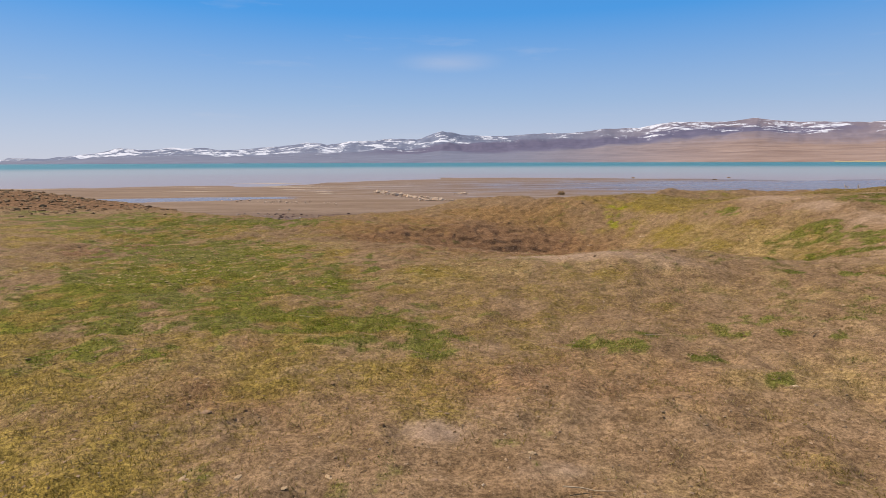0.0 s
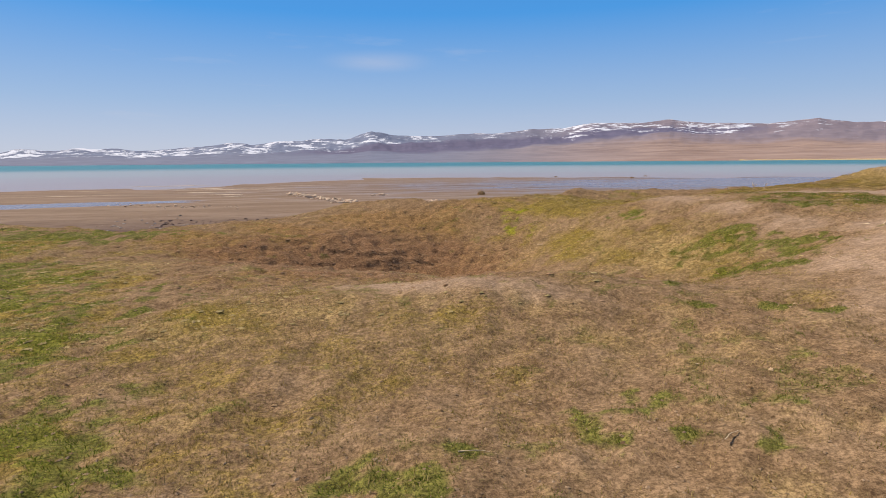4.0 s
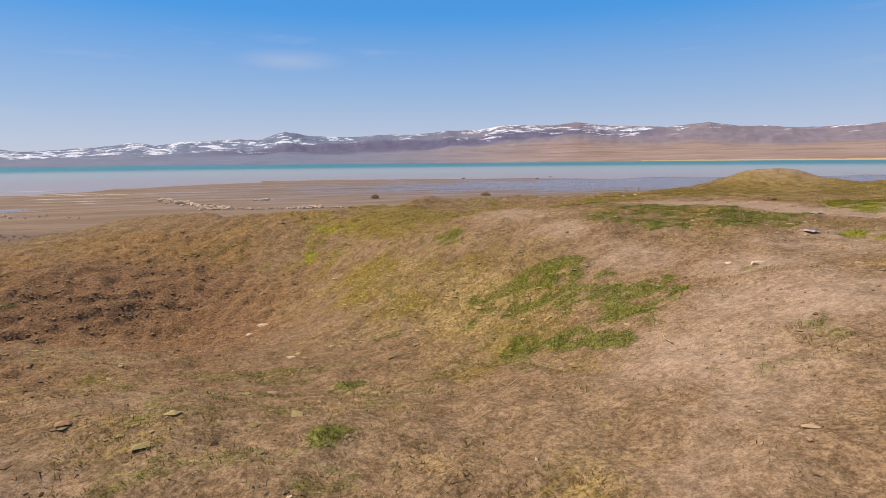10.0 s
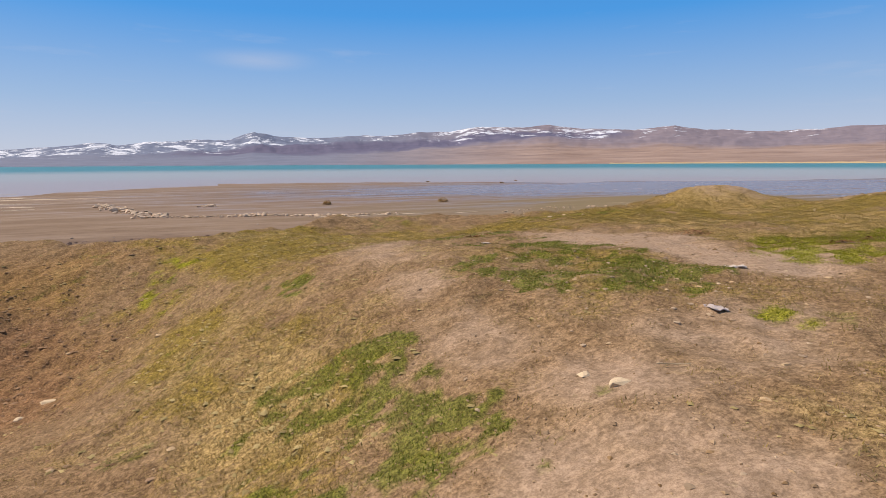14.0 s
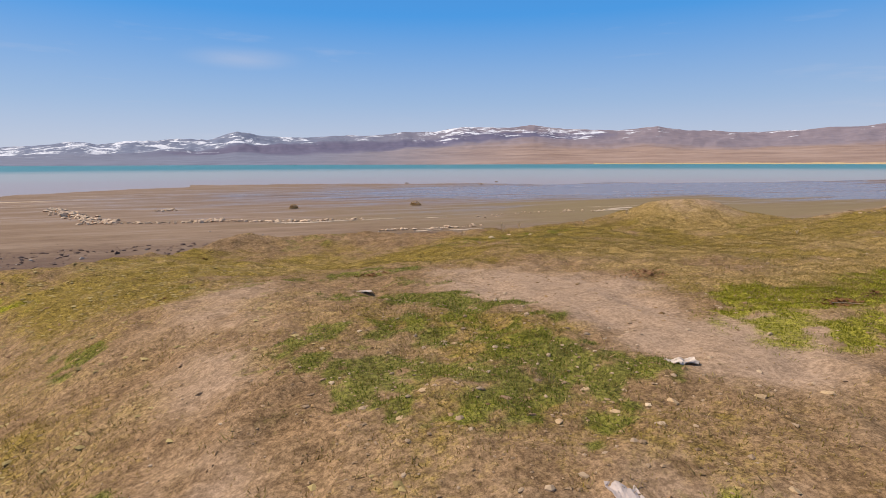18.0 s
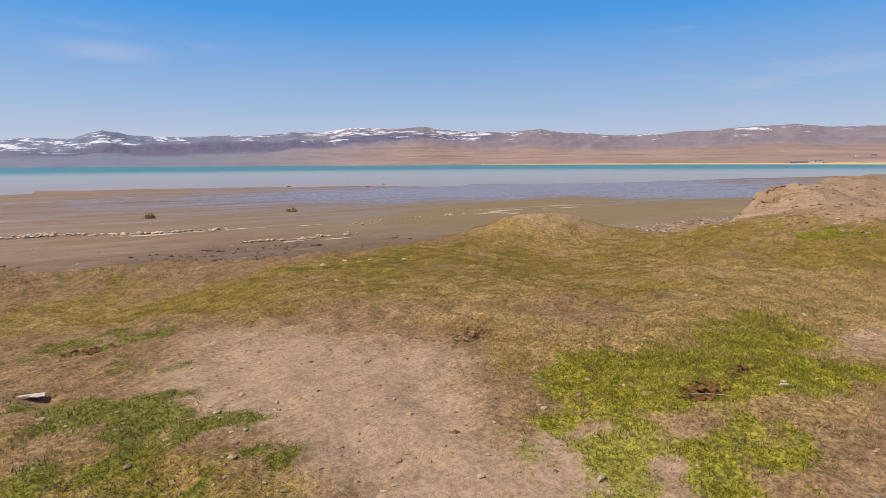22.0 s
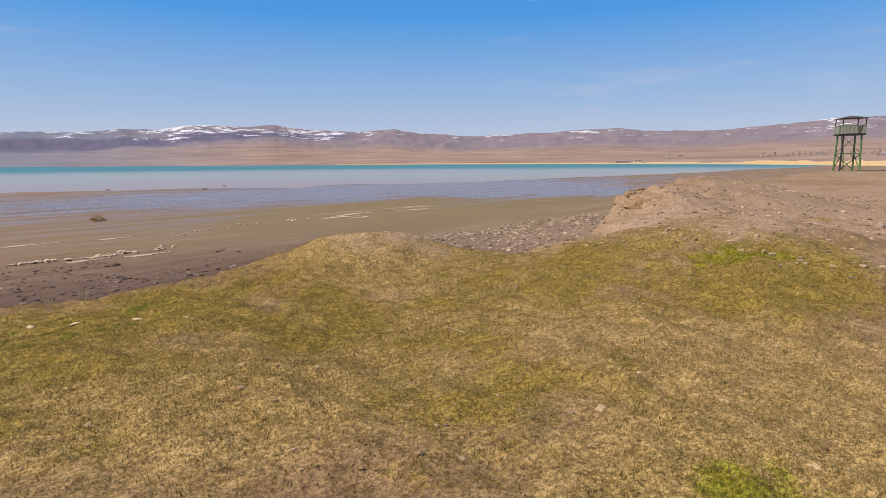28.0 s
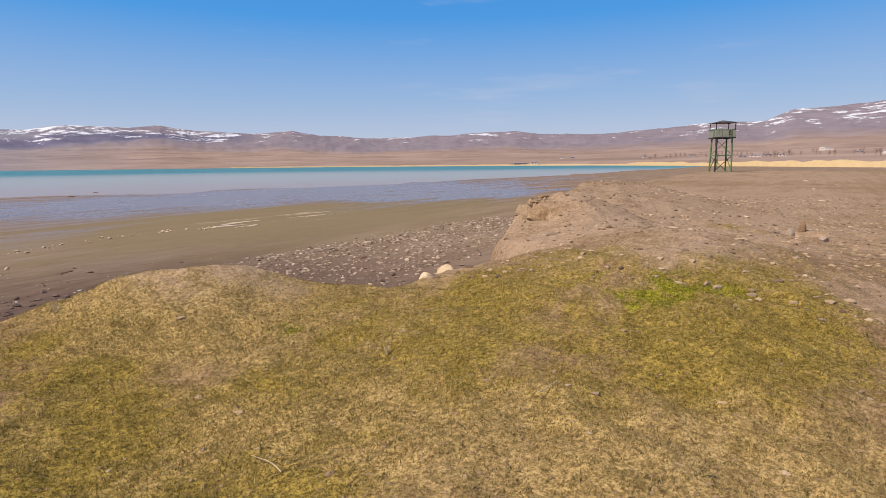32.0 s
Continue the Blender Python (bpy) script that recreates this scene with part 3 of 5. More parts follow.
gx, gy = lines(-9.5, 30.5, 0.058, 4800, 1.10), lines(2.5, 23.5, 0.053, 4800, 1.10)
X, Y = np.meshgrid(gx, gy)
Z = land(X, Y)
_, ON = bank(X, Y)
COVER, TURF = cover(X, Y), sward(X, Y)
ground = mesh_object("ground", np.stack([X, Y, Z], -1).reshape(-1, 3), grid_faces(len(gx), len(gy)), m_ground, np.stack([*COVER, np.maximum(smooth((ON - 0.06) / 0.3), smooth((Z - 0.25) / 0.4))], -1).reshape(-1, 4),
                     second=np.stack(TURF, -1).reshape(-1, 4))
tagged(ground, "brown earth bank with thin dry grass above a mud flat", "ground", kind="structure")


def lie(x, y, *fields):
    """Values of the ground's own grid between its points."""
    i, j = np.clip(np.searchsorted(gx, x) - 1, 0, len(gx) - 2), np.clip(np.searchsorted(gy, y) - 1, 0, len(gy) - 2)
    u, v = np.clip((x - gx[i]) / (gx[i + 1] - gx[i]), 0, 1), np.clip((y - gy[j]) / (gy[j + 1] - gy[j]), 0, 1)
    return [(F[j, i] * (1 - u) + F[j, i + 1] * u) * (1 - v) + (F[j + 1, i] * (1 - u) + F[j + 1, i + 1] * u) * v for F in fields]



# ---- water ----
m_water, nt, bs = mat("lake_water", 0.12, 0.5)
bs.inputs["IOR"].default_value = 1.33
sep = nt.nodes.new("ShaderNodeSeparateXYZ")
geo = nt.nodes.new("ShaderNodeNewGeometry")
nt.links.new(geo.outputs["Position"], sep.inputs[0])
leng = nt.nodes.new("ShaderNodeVectorMath")
leng.operation = "LENGTH"
nt.links.new(geo.outputs["Position"], leng.inputs[0])
deep = ramp(nt, sums(nt, "ADD", leng.outputs["Value"], sums(nt, "MULTIPLY", noise_at(nt, 0.01, 4, 0.6, (0.3, 1, 1)), 160.0)), 360.0, 640.0)
shoal = ramp(nt, sums(nt, "ADD", leng.outputs["Value"], sums(nt, "MULTIPLY", noise_at(nt, 0.02, 5, 0.6, (0.2, 1.6, 1)), 120.0)), 330.0, 170.0)
murk = mix(nt, shoal, (0.33, 0.325, 0.285), (0.34, 0.262, 0.235))
nt.links.new(mix(nt, deep, murk, (0.03, 0.17, 0.15)), bs.inputs["Base Color"])
bs.inputs["Roughness"].default_value = 0.3
bs.inputs["Specular IOR Level"].default_value = 0.35
bump(nt, bs, noise_at(nt, 1.2, 4, 0.6, (0.6, 1.4, 1)), 0.6, 0.08)
wx, wy = np.array([-4700, -900, -200, -60, 0, 60, 200, 500, 4700.0]), np.array([30, 60, 100, 140, 200, 400, 900, 4700.0])
WX, WY = np.meshgrid(wx, wy)
water = mesh_object("water", np.stack([WX, WY, 0 * WX - 0.03], -1).reshape(-1, 3), grid_faces(len(wx), len(wy)), m_water)
tagged(water, "calm turbid lake water turning teal far out", "water", kind="structure")

# ---- far hills: bearing from north in degrees, rise of the skyline in degrees ----
SKYLINE = [
    (-180, 1.0), (-90, 0.8), (-55, 0.5), (-37, 0.25), (-33, 0.5), (-31, 0.85), (-27, 1.2), (-24.7, 1.36), (-20, 1.22), (-14.7, 1.6), (-12.3, 1.98), (-9.3, 1.75), (-4.8, 2.22), (-1.4, 2.26), (0.9, 3.0),
    (2.0, 2.95), (3.7, 2.6), (7.7, 2.55), (13.2, 2.72), (15.4, 2.85), (17, 3.2), (20.1, 3.12), (22.6, 3.52), (25, 3.56), (27.3, 3.5), (30, 3.74), (32.5, 3.33), (38, 3.0), (41.5, 3.28), (44, 2.88), (50, 2.6),
    (54, 2.67), (58.4, 3.0), (63.5, 3.12), (66.3, 2.78), (71.7, 2.77), (77.9, 3.12), (80.7, 3.32), (85.7, 3.3), (87.7, 4.2), (94, 4.6), (110, 4.0), (140, 2.0), (180, 1.0),
]
# far waterline: bearing, metres
SHORE = [(-180, 900), (-60, 2600), (-30, 2400), (0, 1900), (20, 1500), (45, 1300), (70, 900), (80, 640), (88, 520), (100, 420), (130, 400), (180, 900)]
az = np.concatenate([np.arange(-180, -45, 1.5), np.arange(-45, 112, 0.14), np.arange(112, 180.1, 1.5)])
u = np.linspace(0, 1, 60) ** 1.3
AZ, U = np.meshgrid(az, u)
r0 = np.interp(AZ, *zip(*SHORE))
R = r0 + (4650 - r0) * U
sx, sy = R * np.sin(np.radians(AZ)), R * np.cos(np.radians(AZ))
top = np.interp(AZ, *zip(*SKYLINE))
rise = np.interp(U, [0, 0.04, 0.25, 0.5, 0.72, 0.9, 1.0], [0, 0.03, 0.22, 0.45, 0.70, 1.0, 0.93])
gully = fbm(sx, sy, 420, 5, 63) * smooth((U - 0.05) / 0.3) * smooth((0.97 - U) / 0.15)
top_fine = (0.10 + 0.16 * smooth((8 - AZ) / 12)) * fbm(AZ, 0 * AZ, 2.2, 5, 60) + 0.03 * fbm(AZ, 0 * AZ, 0.5, 3, 61)
ang = top * rise + top_fine * smooth((rise - 0.75) / 0.25) + 0.42 * gully * np.clip(top / 3, 0.3, 1.2)
crag = fbm(AZ, rise * 9, 1.3, 6, 91) * smooth((rise - 0.3) / 0.3) * smooth((0.99 - rise) / 0.12)
ang = ang + (0.16 + 0.14 * smooth((14 - AZ) / 20)) * crag
HZ_ = 4.4 + R * np.tan(np.radians(ang)) - 4.6 * (1 - smooth(U / 0.03))
m_hill, nt, bs = mat("far_hills", 0.95, 0.1)
cv = attr(nt, "cover")
belt = nt.nodes.new("ShaderNodeAttribute")
belt.attribute_name = "cover"
hn, hs = noise_at(nt, 0.009, 8, 0.7, (1, 1, 2.5)), noise_at(nt, 0.006, 9, 0.75, (1, 1, 4.5))
bands = noise_at(nt, 0.0035, 7, 0.7, (1, 1, 16))
plainc = mix(nt, ramp(nt, sums(nt, "ADD", sums(nt, "MULTIPLY", hn, 0.4), bands), 0.45, 0.95), (0.23, 0.150, 0.115), (0.40, 0.280, 0.220))
# distance haze painted into the colours: mauve rock, bluer towards the left
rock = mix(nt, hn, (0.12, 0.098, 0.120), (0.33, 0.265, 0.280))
haze_blue = mix(nt, hn, (0.095, 0.110, 0.165), (0.24, 0.260, 0.335))
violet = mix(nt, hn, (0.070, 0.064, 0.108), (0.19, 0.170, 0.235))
rock = mix(nt, cv[1], rock, haze_blue)
plainc = mix(nt, sums(nt, "MULTIPLY", cv[1], 0.9), plainc, haze_blue)
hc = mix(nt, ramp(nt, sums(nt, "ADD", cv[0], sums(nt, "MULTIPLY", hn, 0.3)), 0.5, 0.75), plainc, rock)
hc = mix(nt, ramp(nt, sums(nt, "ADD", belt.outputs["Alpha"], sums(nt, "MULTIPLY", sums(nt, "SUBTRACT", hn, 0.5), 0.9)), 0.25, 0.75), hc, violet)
hc = mix(nt, ramp(nt, sums(nt, "ADD", cv[2], sums(nt, "MULTIPLY", sums(nt, "SUBTRACT", hs, 0.5), 2.2)), 0.50, 0.58), hc, (0.66, 0.66, 0.70))
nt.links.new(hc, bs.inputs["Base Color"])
snow = np.interp(AZ, [-60, -35, -25, -5, 5, 15, 22, 33, 45, 60, 78, 86, 100, 112], [0.3, 0.42, 0.50, 0.44, 0.37, 0.35, 0.42, 0.44, 0.29, 0.30, 0.31, 0.42, 0.5, 0.4]) * smooth((rise - np.interp(AZ, [-10, 10], [0.12, 0.35])) / 0.5) + 0.05 * smooth((rise - 0.85) / 0.15)
snow = snow + (0.16 + 0.10 * smooth((14 - AZ) / 20)) * fbm(AZ, rise * 8, 2.6, 6, 88) * smooth((rise - 0.3) / 0.3) + np.interp(AZ, [0, 14, 20, 36, 44], [-0.04, -0.02, 0.05, 0.05, 0.0]) * smooth((rise - 0.7) / 0.2)
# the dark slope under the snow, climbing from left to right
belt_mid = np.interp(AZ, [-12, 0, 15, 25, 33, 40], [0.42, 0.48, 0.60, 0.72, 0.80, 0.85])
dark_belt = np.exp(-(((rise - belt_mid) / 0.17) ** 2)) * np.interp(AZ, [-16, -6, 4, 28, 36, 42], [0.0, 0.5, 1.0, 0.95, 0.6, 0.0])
# second channel: share of painted blue haze, growing to the left
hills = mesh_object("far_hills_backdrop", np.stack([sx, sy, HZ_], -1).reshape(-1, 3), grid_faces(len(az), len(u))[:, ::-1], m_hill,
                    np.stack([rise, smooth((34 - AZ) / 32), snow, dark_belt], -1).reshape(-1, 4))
tagged(hills, "distant brown hills with snow patched ridges", "mountains", kind="structure")

# ---- makers ----


def ground_z(x, y):
    return float(lie(np.array([x * 1.0]), np.array([y * 1.0]), Z)[0][0])


def link_bm(name, bm, material, parent=None, label="", smooth_shade=False):
    me = bpy.data.meshes.new(name)
    bm.to_mesh(me)
    bm.free()
    me.materials.append(material)
    if smooth_shade:
        me.polygons.foreach_set("use_smooth", np.full(len(me.polygons), True))
    ob = new(name, me)
    if parent is not None:
        ob.parent = parent
    if label:
        ob["label"] = label
    return ob


def part(name, bm, material, parent, label=""):
    return link_bm(name, bm, material, parent, label)


def bar(bm, a, b, w, d=None):
    """A squared timber or tube from a to b."""
    a, b = Vector(a), Vector(b)
    m = Matrix.Translation((a + b) / 2) @ (b - a).to_track_quat("Z", "X").to_matrix().to_4x4() @ Matrix.Diagonal((w, d or w, (b - a).length, 1))
    bmesh.ops.create_cube(bm, size=1, matrix=m)
    return bm


def box(bm, x, y, z, sx, sy, sz, turn=0.0):
    bmesh.ops.create_cube(bm, size=1, matrix=pose(x, y, z, 0, 0, turn) @ Matrix.Diagonal((sx, sy, sz, 1)))
    return bm


def stone_bm(sx, sy, sz, seed, rough=0.25, level=2, flat=0.0):
    """A stone, sunk at its base: small ones are broken and angular, large ones weathered."""
    bm = bmesh.new()
    if level < 3:
        q = random.Random(seed * 7.13)
        for k in range(16 if level == 2 else 10):
            d = Vector((q.gauss(0, 1), q.gauss(0, 1), q.gauss(0, 1))).normalized() * 0.5 * q.uniform(0.82, 1.08)
            bm.verts.new((d.x * sx, d.y * sy, max(d.z, -0.32) * sz))
        bmesh.ops.convex_hull(bm, input=bm.verts[:])
        bmesh.ops.delete(bm, geom=[v for v in bm.verts if not v.link_faces], context="VERTS")
        return bm
    bmesh.ops.create_icosphere(bm, subdivisions=level, radius=0.5)
    off = Vector((seed * 3.7, seed * 1.3, -seed * 2.1))
    for v in bm.verts:
        n = noise.noise(v.co * 2.2 + off) + 0.5 * noise.noise(v.co * 5.0 + off)
        v.co *= 1 + rough * n
        # facets, as broken stone has
        for k in range(3):
            d = Vector((math.sin(seed + 2.1 * k), math.cos(seed * 1.7 + k), 0.3 + 0.4 * math.sin(seed + k))).normalized()
            over = v.co.dot(d) - 0.36
            if over > 0:
                v.co -= d * over * flat
        v.co.x, v.co.y, v.co.z = v.co.x * sx, v.co.y * sy, v.co.z * sz
        v.co.z = max(v.co.z, -0.32 * sz)
    return bm


m_stone = plain("field_stone", (0.46, 0.31, 0.17), 0.95, 0.3, 14, 0.01)
m_white = plain("white_stone", (0.62, 0.46, 0.29), 0.9, 0.25, 12, 0.006)
m_clod = plain("earth_clod", (0.30, 0.185, 0.105), 0.95, 0.35, 18, 0.01)
m_dung = plain("dung", (0.17, 0.078, 0.026), 0.95, 0.4, 25, 0.01)
m_paper = plain("litter", (0.60, 0.49, 0.40), 0.8, 0.08, 20, 0.003)
m_block = plain("cliff_earth", (0.30, 0.19, 0.105), 0.95, 0.35, 9, 0.02)
m_twig = plain("twig", (0.48, 0.36, 0.22), 0.9, 0.25, 30)

STONE_LABELS = {
    "w": ("pale rounded stone lying on trodden earth", m_white),
    "s": ("grey brown field stone in thin grass", m_stone),
    "c": ("dark clod of dried earth on the turf", m_clod),
}


def stones(rows, group):
    """x, y, length, kind"""
    for k, (x, y, size, kind) in enumerate(rows):
        label, material = STONE_LABELS[kind]
        s = size * 0.9
        bm = stone_bm(s, s * (0.62 + 0.2 * math.sin(k * 2.3)), s * (0.27 + 0.08 * math.sin(k * 1.7)), k + size * 10, 0.4, 2, 0.9)
        ob = link_bm("stone" if kind != "c" else "earth_clod", bm, material, smooth_shade=False)
        ob.matrix_world = pose(x, y, ground_z(x, y) + 0.0 * s, 0, 0, (k * 67) % 360)
        tagged(ob, label, "stone" if kind != "c" else "clod", group)


# ---- the watch tower ----
m_green = plain("green_paint", (0.085, 0.17, 0.055), 0.6, 0.3, 3.0)
m_dark = plain("dark_steel", (0.03, 0.028, 0.026), 0.6, 0.3, 3.0)
m_sheet = plain("grey_sheet", (0.24, 0.25, 0.19), 0.6, 0.2, 2.0)
m_roof = plain("tin_roof", (0.10, 0.085, 0.08), 0.55, 0.3, 1.5, metal=0.3)
m_board = plain("white_board", (0.8, 0.8, 0.78), 0.6, 0.05, 5.0)


def watch_tower(x, y, z, turn):
    t = tagged(new("watch_tower"), "green steel watch tower with grey railing and dark roof", "tower")
    t.matrix_world = pose(x, y, z, 0, 0, turn)
    h, half, foot = 5.15, 1.06, 1.18
    corners = [(-1, -1), (1, -1), (1, 1), (-1, 1)]
    for k, (a, b) in enumerate(corners):
        # the fourth leg and its brace are darker than the rest
        part("leg", bar(bmesh.new(), (a * foot, b * foot, -0.2), (a * half, b * half, h), 0.17), m_dark if k == 3 else m_green, t, "dark steel leg" if k == 3 else "green steel leg")
        c, d = corners[(k + 1) % 4]
        part("brace", bar(bmesh.new(), (a * foot, b * foot, 0.3), (c * (half + 0.06), d * (half + 0.06), 2.4), 0.09), m_green if k != 3 else m_dark, t)
        if k % 2:
            part("brace", bar(bmesh.new(), (c * (half + 0.05), d * (half + 0.05), 2.6), (a * half, b * half, 4.7), 0.07), m_green, t)
        part("crossbeam", bar(bmesh.new(), (a * 1.12, b * 1.12, 2.5), (c * 1.12, d * 1.12, 2.5), 0.10), m_green, t)
        part("floor_beam", bar(bmesh.new(), (a * 1.40, b * 1.40, h - 0.08), (c * 1.40, d * 1.40, h - 0.08), 0.14), m_dark, t)
        # railing: sheet infill in a frame
        rail = part("railing", bar(bmesh.new(), (a * 1.43, b * 1.43, h + 1.12), (c * 1.43, d * 1.43, h + 1.12), 0.07), m_green, t)
        for j in range(6):
            f0, f1 = j / 6 + 0.008, (j + 1) / 6 - 0.008
            p = [a * 1.41 * (1 - f) + c * 1.41 * f for f in (f0, f1)]
            q = [b * 1.41 * (1 - f) + d * 1.41 * f for f in (f0, f1)]
            part("panel", bar(bmesh.new(), ((p[0] + p[1]) / 2, (q[0] + q[1]) / 2, h + 0.04), ((p[0] + p[1]) / 2, (q[0] + q[1]) / 2, h + 1.06), *( (abs(p[1] - p[0]) or 0.03, abs(q[1] - q[0]) or 0.03) )), m_sheet, rail)
        part("roof_post", bar(bmesh.new(), (a * 1.34, b * 1.34, h), (a * 1.34, b * 1.34, h + 2.12), 0.10), m_dark, t)
    part("deck", box(bmesh.new(), 0, 0, h + 0.02, 2.84, 2.84, 0.06), m_dark, t, "dark plank deck")
    bm = bmesh.new()
    rim, lip, tip = [], [], bm.verts.new((0, 0, h + 2.52))
    for a, b in corners:
        rim.append(bm.verts.new((a * 1.55, b * 1.55, h + 2.16)))
        lip.append(bm.verts.new((a * 1.55, b * 1.55, h + 2.09)))
    for k in range(4):
        bm.faces.new((rim[k], rim[(k + 1) % 4], tip))
        bm.faces.new((lip[(k + 1) % 4], lip[k], rim[k], rim[(k + 1) % 4])[::-1])
    bm.faces.new(lip[::-1])
    part("roof", bm, m_roof, t, "low dark sheet roof")
    ladder = part("ladder", bar(bar(bmesh.new(), (-0.25, 0.3, -0.1), (-0.25, 0.9, h), 0.06), (0.25, 0.3, -0.1), (0.25, 0.9, h), 0.06), m_green, t, "light green ladder")
    for j in range(15):
        f = (j + 0.7) / 15.5
        part("rung", bar(bmesh.new(), (-0.25, 0.3 + 0.6 * f, -0.1 + 5.2 * f), (0.25, 0.3 + 0.6 * f, -0.1 + 5.2 * f), 0.035), m_green, ladder)
    part("notice_board", box(bmesh.new(), 1.47, -0.9, h + 0.65, 0.03, 0.42, 0.6), m_board, t, "small white board on the railing")
    return t


watch_tower(110.5, 26.0, ground_z(110.5, 26.0) - 0.1, 27)

# ---- far shore: reeds, village ----
m_reed = plain("reeds", (0.52, 0.37, 0.20), 0.95, 0.25, 0.25)


def reed_belt(name, a0, a1, depth0, depth1, tall, count, seed):
    """Upright reed clumps in a belt along the far waterline, between two bearings."""
    q = np.random.RandomState(seed)
    a = q.uniform(a0, a1, count)
    r = np.interp(a, *zip(*SHORE)) + np.interp(a, [a0, a1], [depth0, depth1]) * q.uniform(-1.0, 0.6, count)
    x, y = r * np.sin(np.radians(a)), r * np.cos(np.radians(a))
    h, w = tall * q.uniform(0.6, 1.15, count) * (0.75 + 0.6 * vnoise(a * 1.2, a * 0, seed)), q.uniform(2.5, 5.5, count)
    tx, ty = np.cos(np.radians(a)), -np.sin(np.radians(a))
    v = np.zeros((count, 6, 3))
    for k, (s, z) in enumerate(((-0.5, 0), (0.5, 0), (0.42, 0.75), (0.12, 1), (-0.18, 0.92), (-0.45, 0.7))):
        v[:, k, 0], v[:, k, 1], v[:, k, 2] = x + tx * w * s + np.sin(np.radians(a)) * z * h, y + ty * w * s + np.cos(np.radians(a)) * z * h, -0.3 + z * (h + 0.3)
    i = np.arange(count)[:, None] * 6
    f = np.concatenate([i + np.array([[0, 1, 2, 5]]), i + np.array([[2, 3, 4, 5]])])
    ob = mesh_object(name, v.reshape(-1, 3), f, m_reed, smooth_shade=False)
    return tagged(ob, "golden dry reeds along the far waterline", "reeds", kind="stuff")


reed_belt("reed_bed", 36, 76, 14, 30, 2.0, 5000, 1)
reed_belt("reed_bed", 74, 104, 30, 75, 3.4, 9000, 2)

m_wall = plain("house_wall", (0.66, 0.58, 0.52), 0.9, 0.15, 0.4)
m_wall2 = plain("plaster_wall", (0.36, 0.30, 0.28), 0.9, 0.15, 0.4)
m_tin = plain("house_roof", (0.28, 0.22, 0.22), 0.6, 0.2, 0.4)
m_glass = plain("window_glass", (0.03, 0.035, 0.04), 0.2, 0.1, 1.0)


def hill_z(az_, r):
    """Height of the far land at a bearing and distance."""
    rr = np.interp(az_, *zip(*SHORE))
    k = max((r - rr) / (4650 - rr), 0.0)
    i, j = int(np.argmin(abs(az - az_))), k ** (1 / 1.3) * 59
    lo = int(np.clip(j, 0, 58))
    return float(HZ_[lo, i] * (1 - (j - lo)) + HZ_[lo + 1, i] * (j - lo))


def house(bearing, r, length, deep, tall, wall, label):
    x, y = r * math.sin(radians(bearing)), r * math.cos(radians(bearing))
    t = tagged(new("house"), label, "house", "houses on the far shore")
    t.matrix_world = pose(x, y, hill_z(bearing, r) - 0.2, 0, 0, -bearing + 8)
    part("wall", box(bmesh.new(), 0, 0, tall / 2 - 0.5, length, deep, tall + 1.0), wall, t)
    bm = bmesh.new()
    e = 0.5
    pts = [(-length / 2 - e, -deep / 2 - e, tall), (length / 2 + e, -deep / 2 - e, tall), (length / 2 + e, 0, tall + deep * 0.3), (-length / 2 - e, 0, tall + deep * 0.3),
           (-length / 2 - e, deep / 2 + e, tall), (length / 2 + e, deep / 2 + e, tall)]
    v = [bm.verts.new(p) for p in pts]
    for f in ((0, 1, 2, 3), (3, 2, 5, 4), (0, 3, 4), (1, 5, 2), (0, 4, 5, 1)):
        bm.faces.new([v[k] for k in f])
    part("roof", bm, m_tin, t)
    n = max(1, int(length // 4))
    for k in range(n):
        part("window", box(bmesh.new(), (k + 0.5 - n / 2) * length / n, -deep / 2 - 0.02, tall * 0.55, 1.2, 0.12, 1.3), m_glass, t)
    return t


house(65.2, 1015, 11, 7, 4.5, m_wall, "white walled house with a dark roof by the water")
house(63.9, 1030, 24, 7, 3.0, m_wall2, "long low shed beside the white house")
for b_, r_, l_, d_, h_, w_ in ((68.0, 1500, 12, 8, 5, m_wall), (69.0, 1540, 16, 9, 5, m_wall2), (75.6, 1300, 12, 8, 5, m_wall), (79.6, 1250, 13, 9, 5, m_wall2), (83.6, 1000, 15, 8, 4, m_wall2), (84.6, 1020, 22, 9, 4, m_wall),
                               (85.6, 1060, 16, 9, 4.5, m_wall2), (86.6, 1000, 14, 9, 4, m_wall), (89.6, 1300, 12, 9, 9, m_wall), (90.1, 1320, 18, 9, 5, m_wall), (93.5, 980, 16, 9, 5, m_wall), (92.0, 1050, 12, 8, 4, m_wall2)):
    house(b_, r_, l_ * 0.7, d_ * 0.7, h_ * 0.75, w_, "village house with pale walls among bare trees" if w_ is m_wall else "village house with dull plaster among bare trees")

m_bark = plain("bare_twigs", (0.26, 0.175, 0.14), 0.95, 0.2, 0.5)


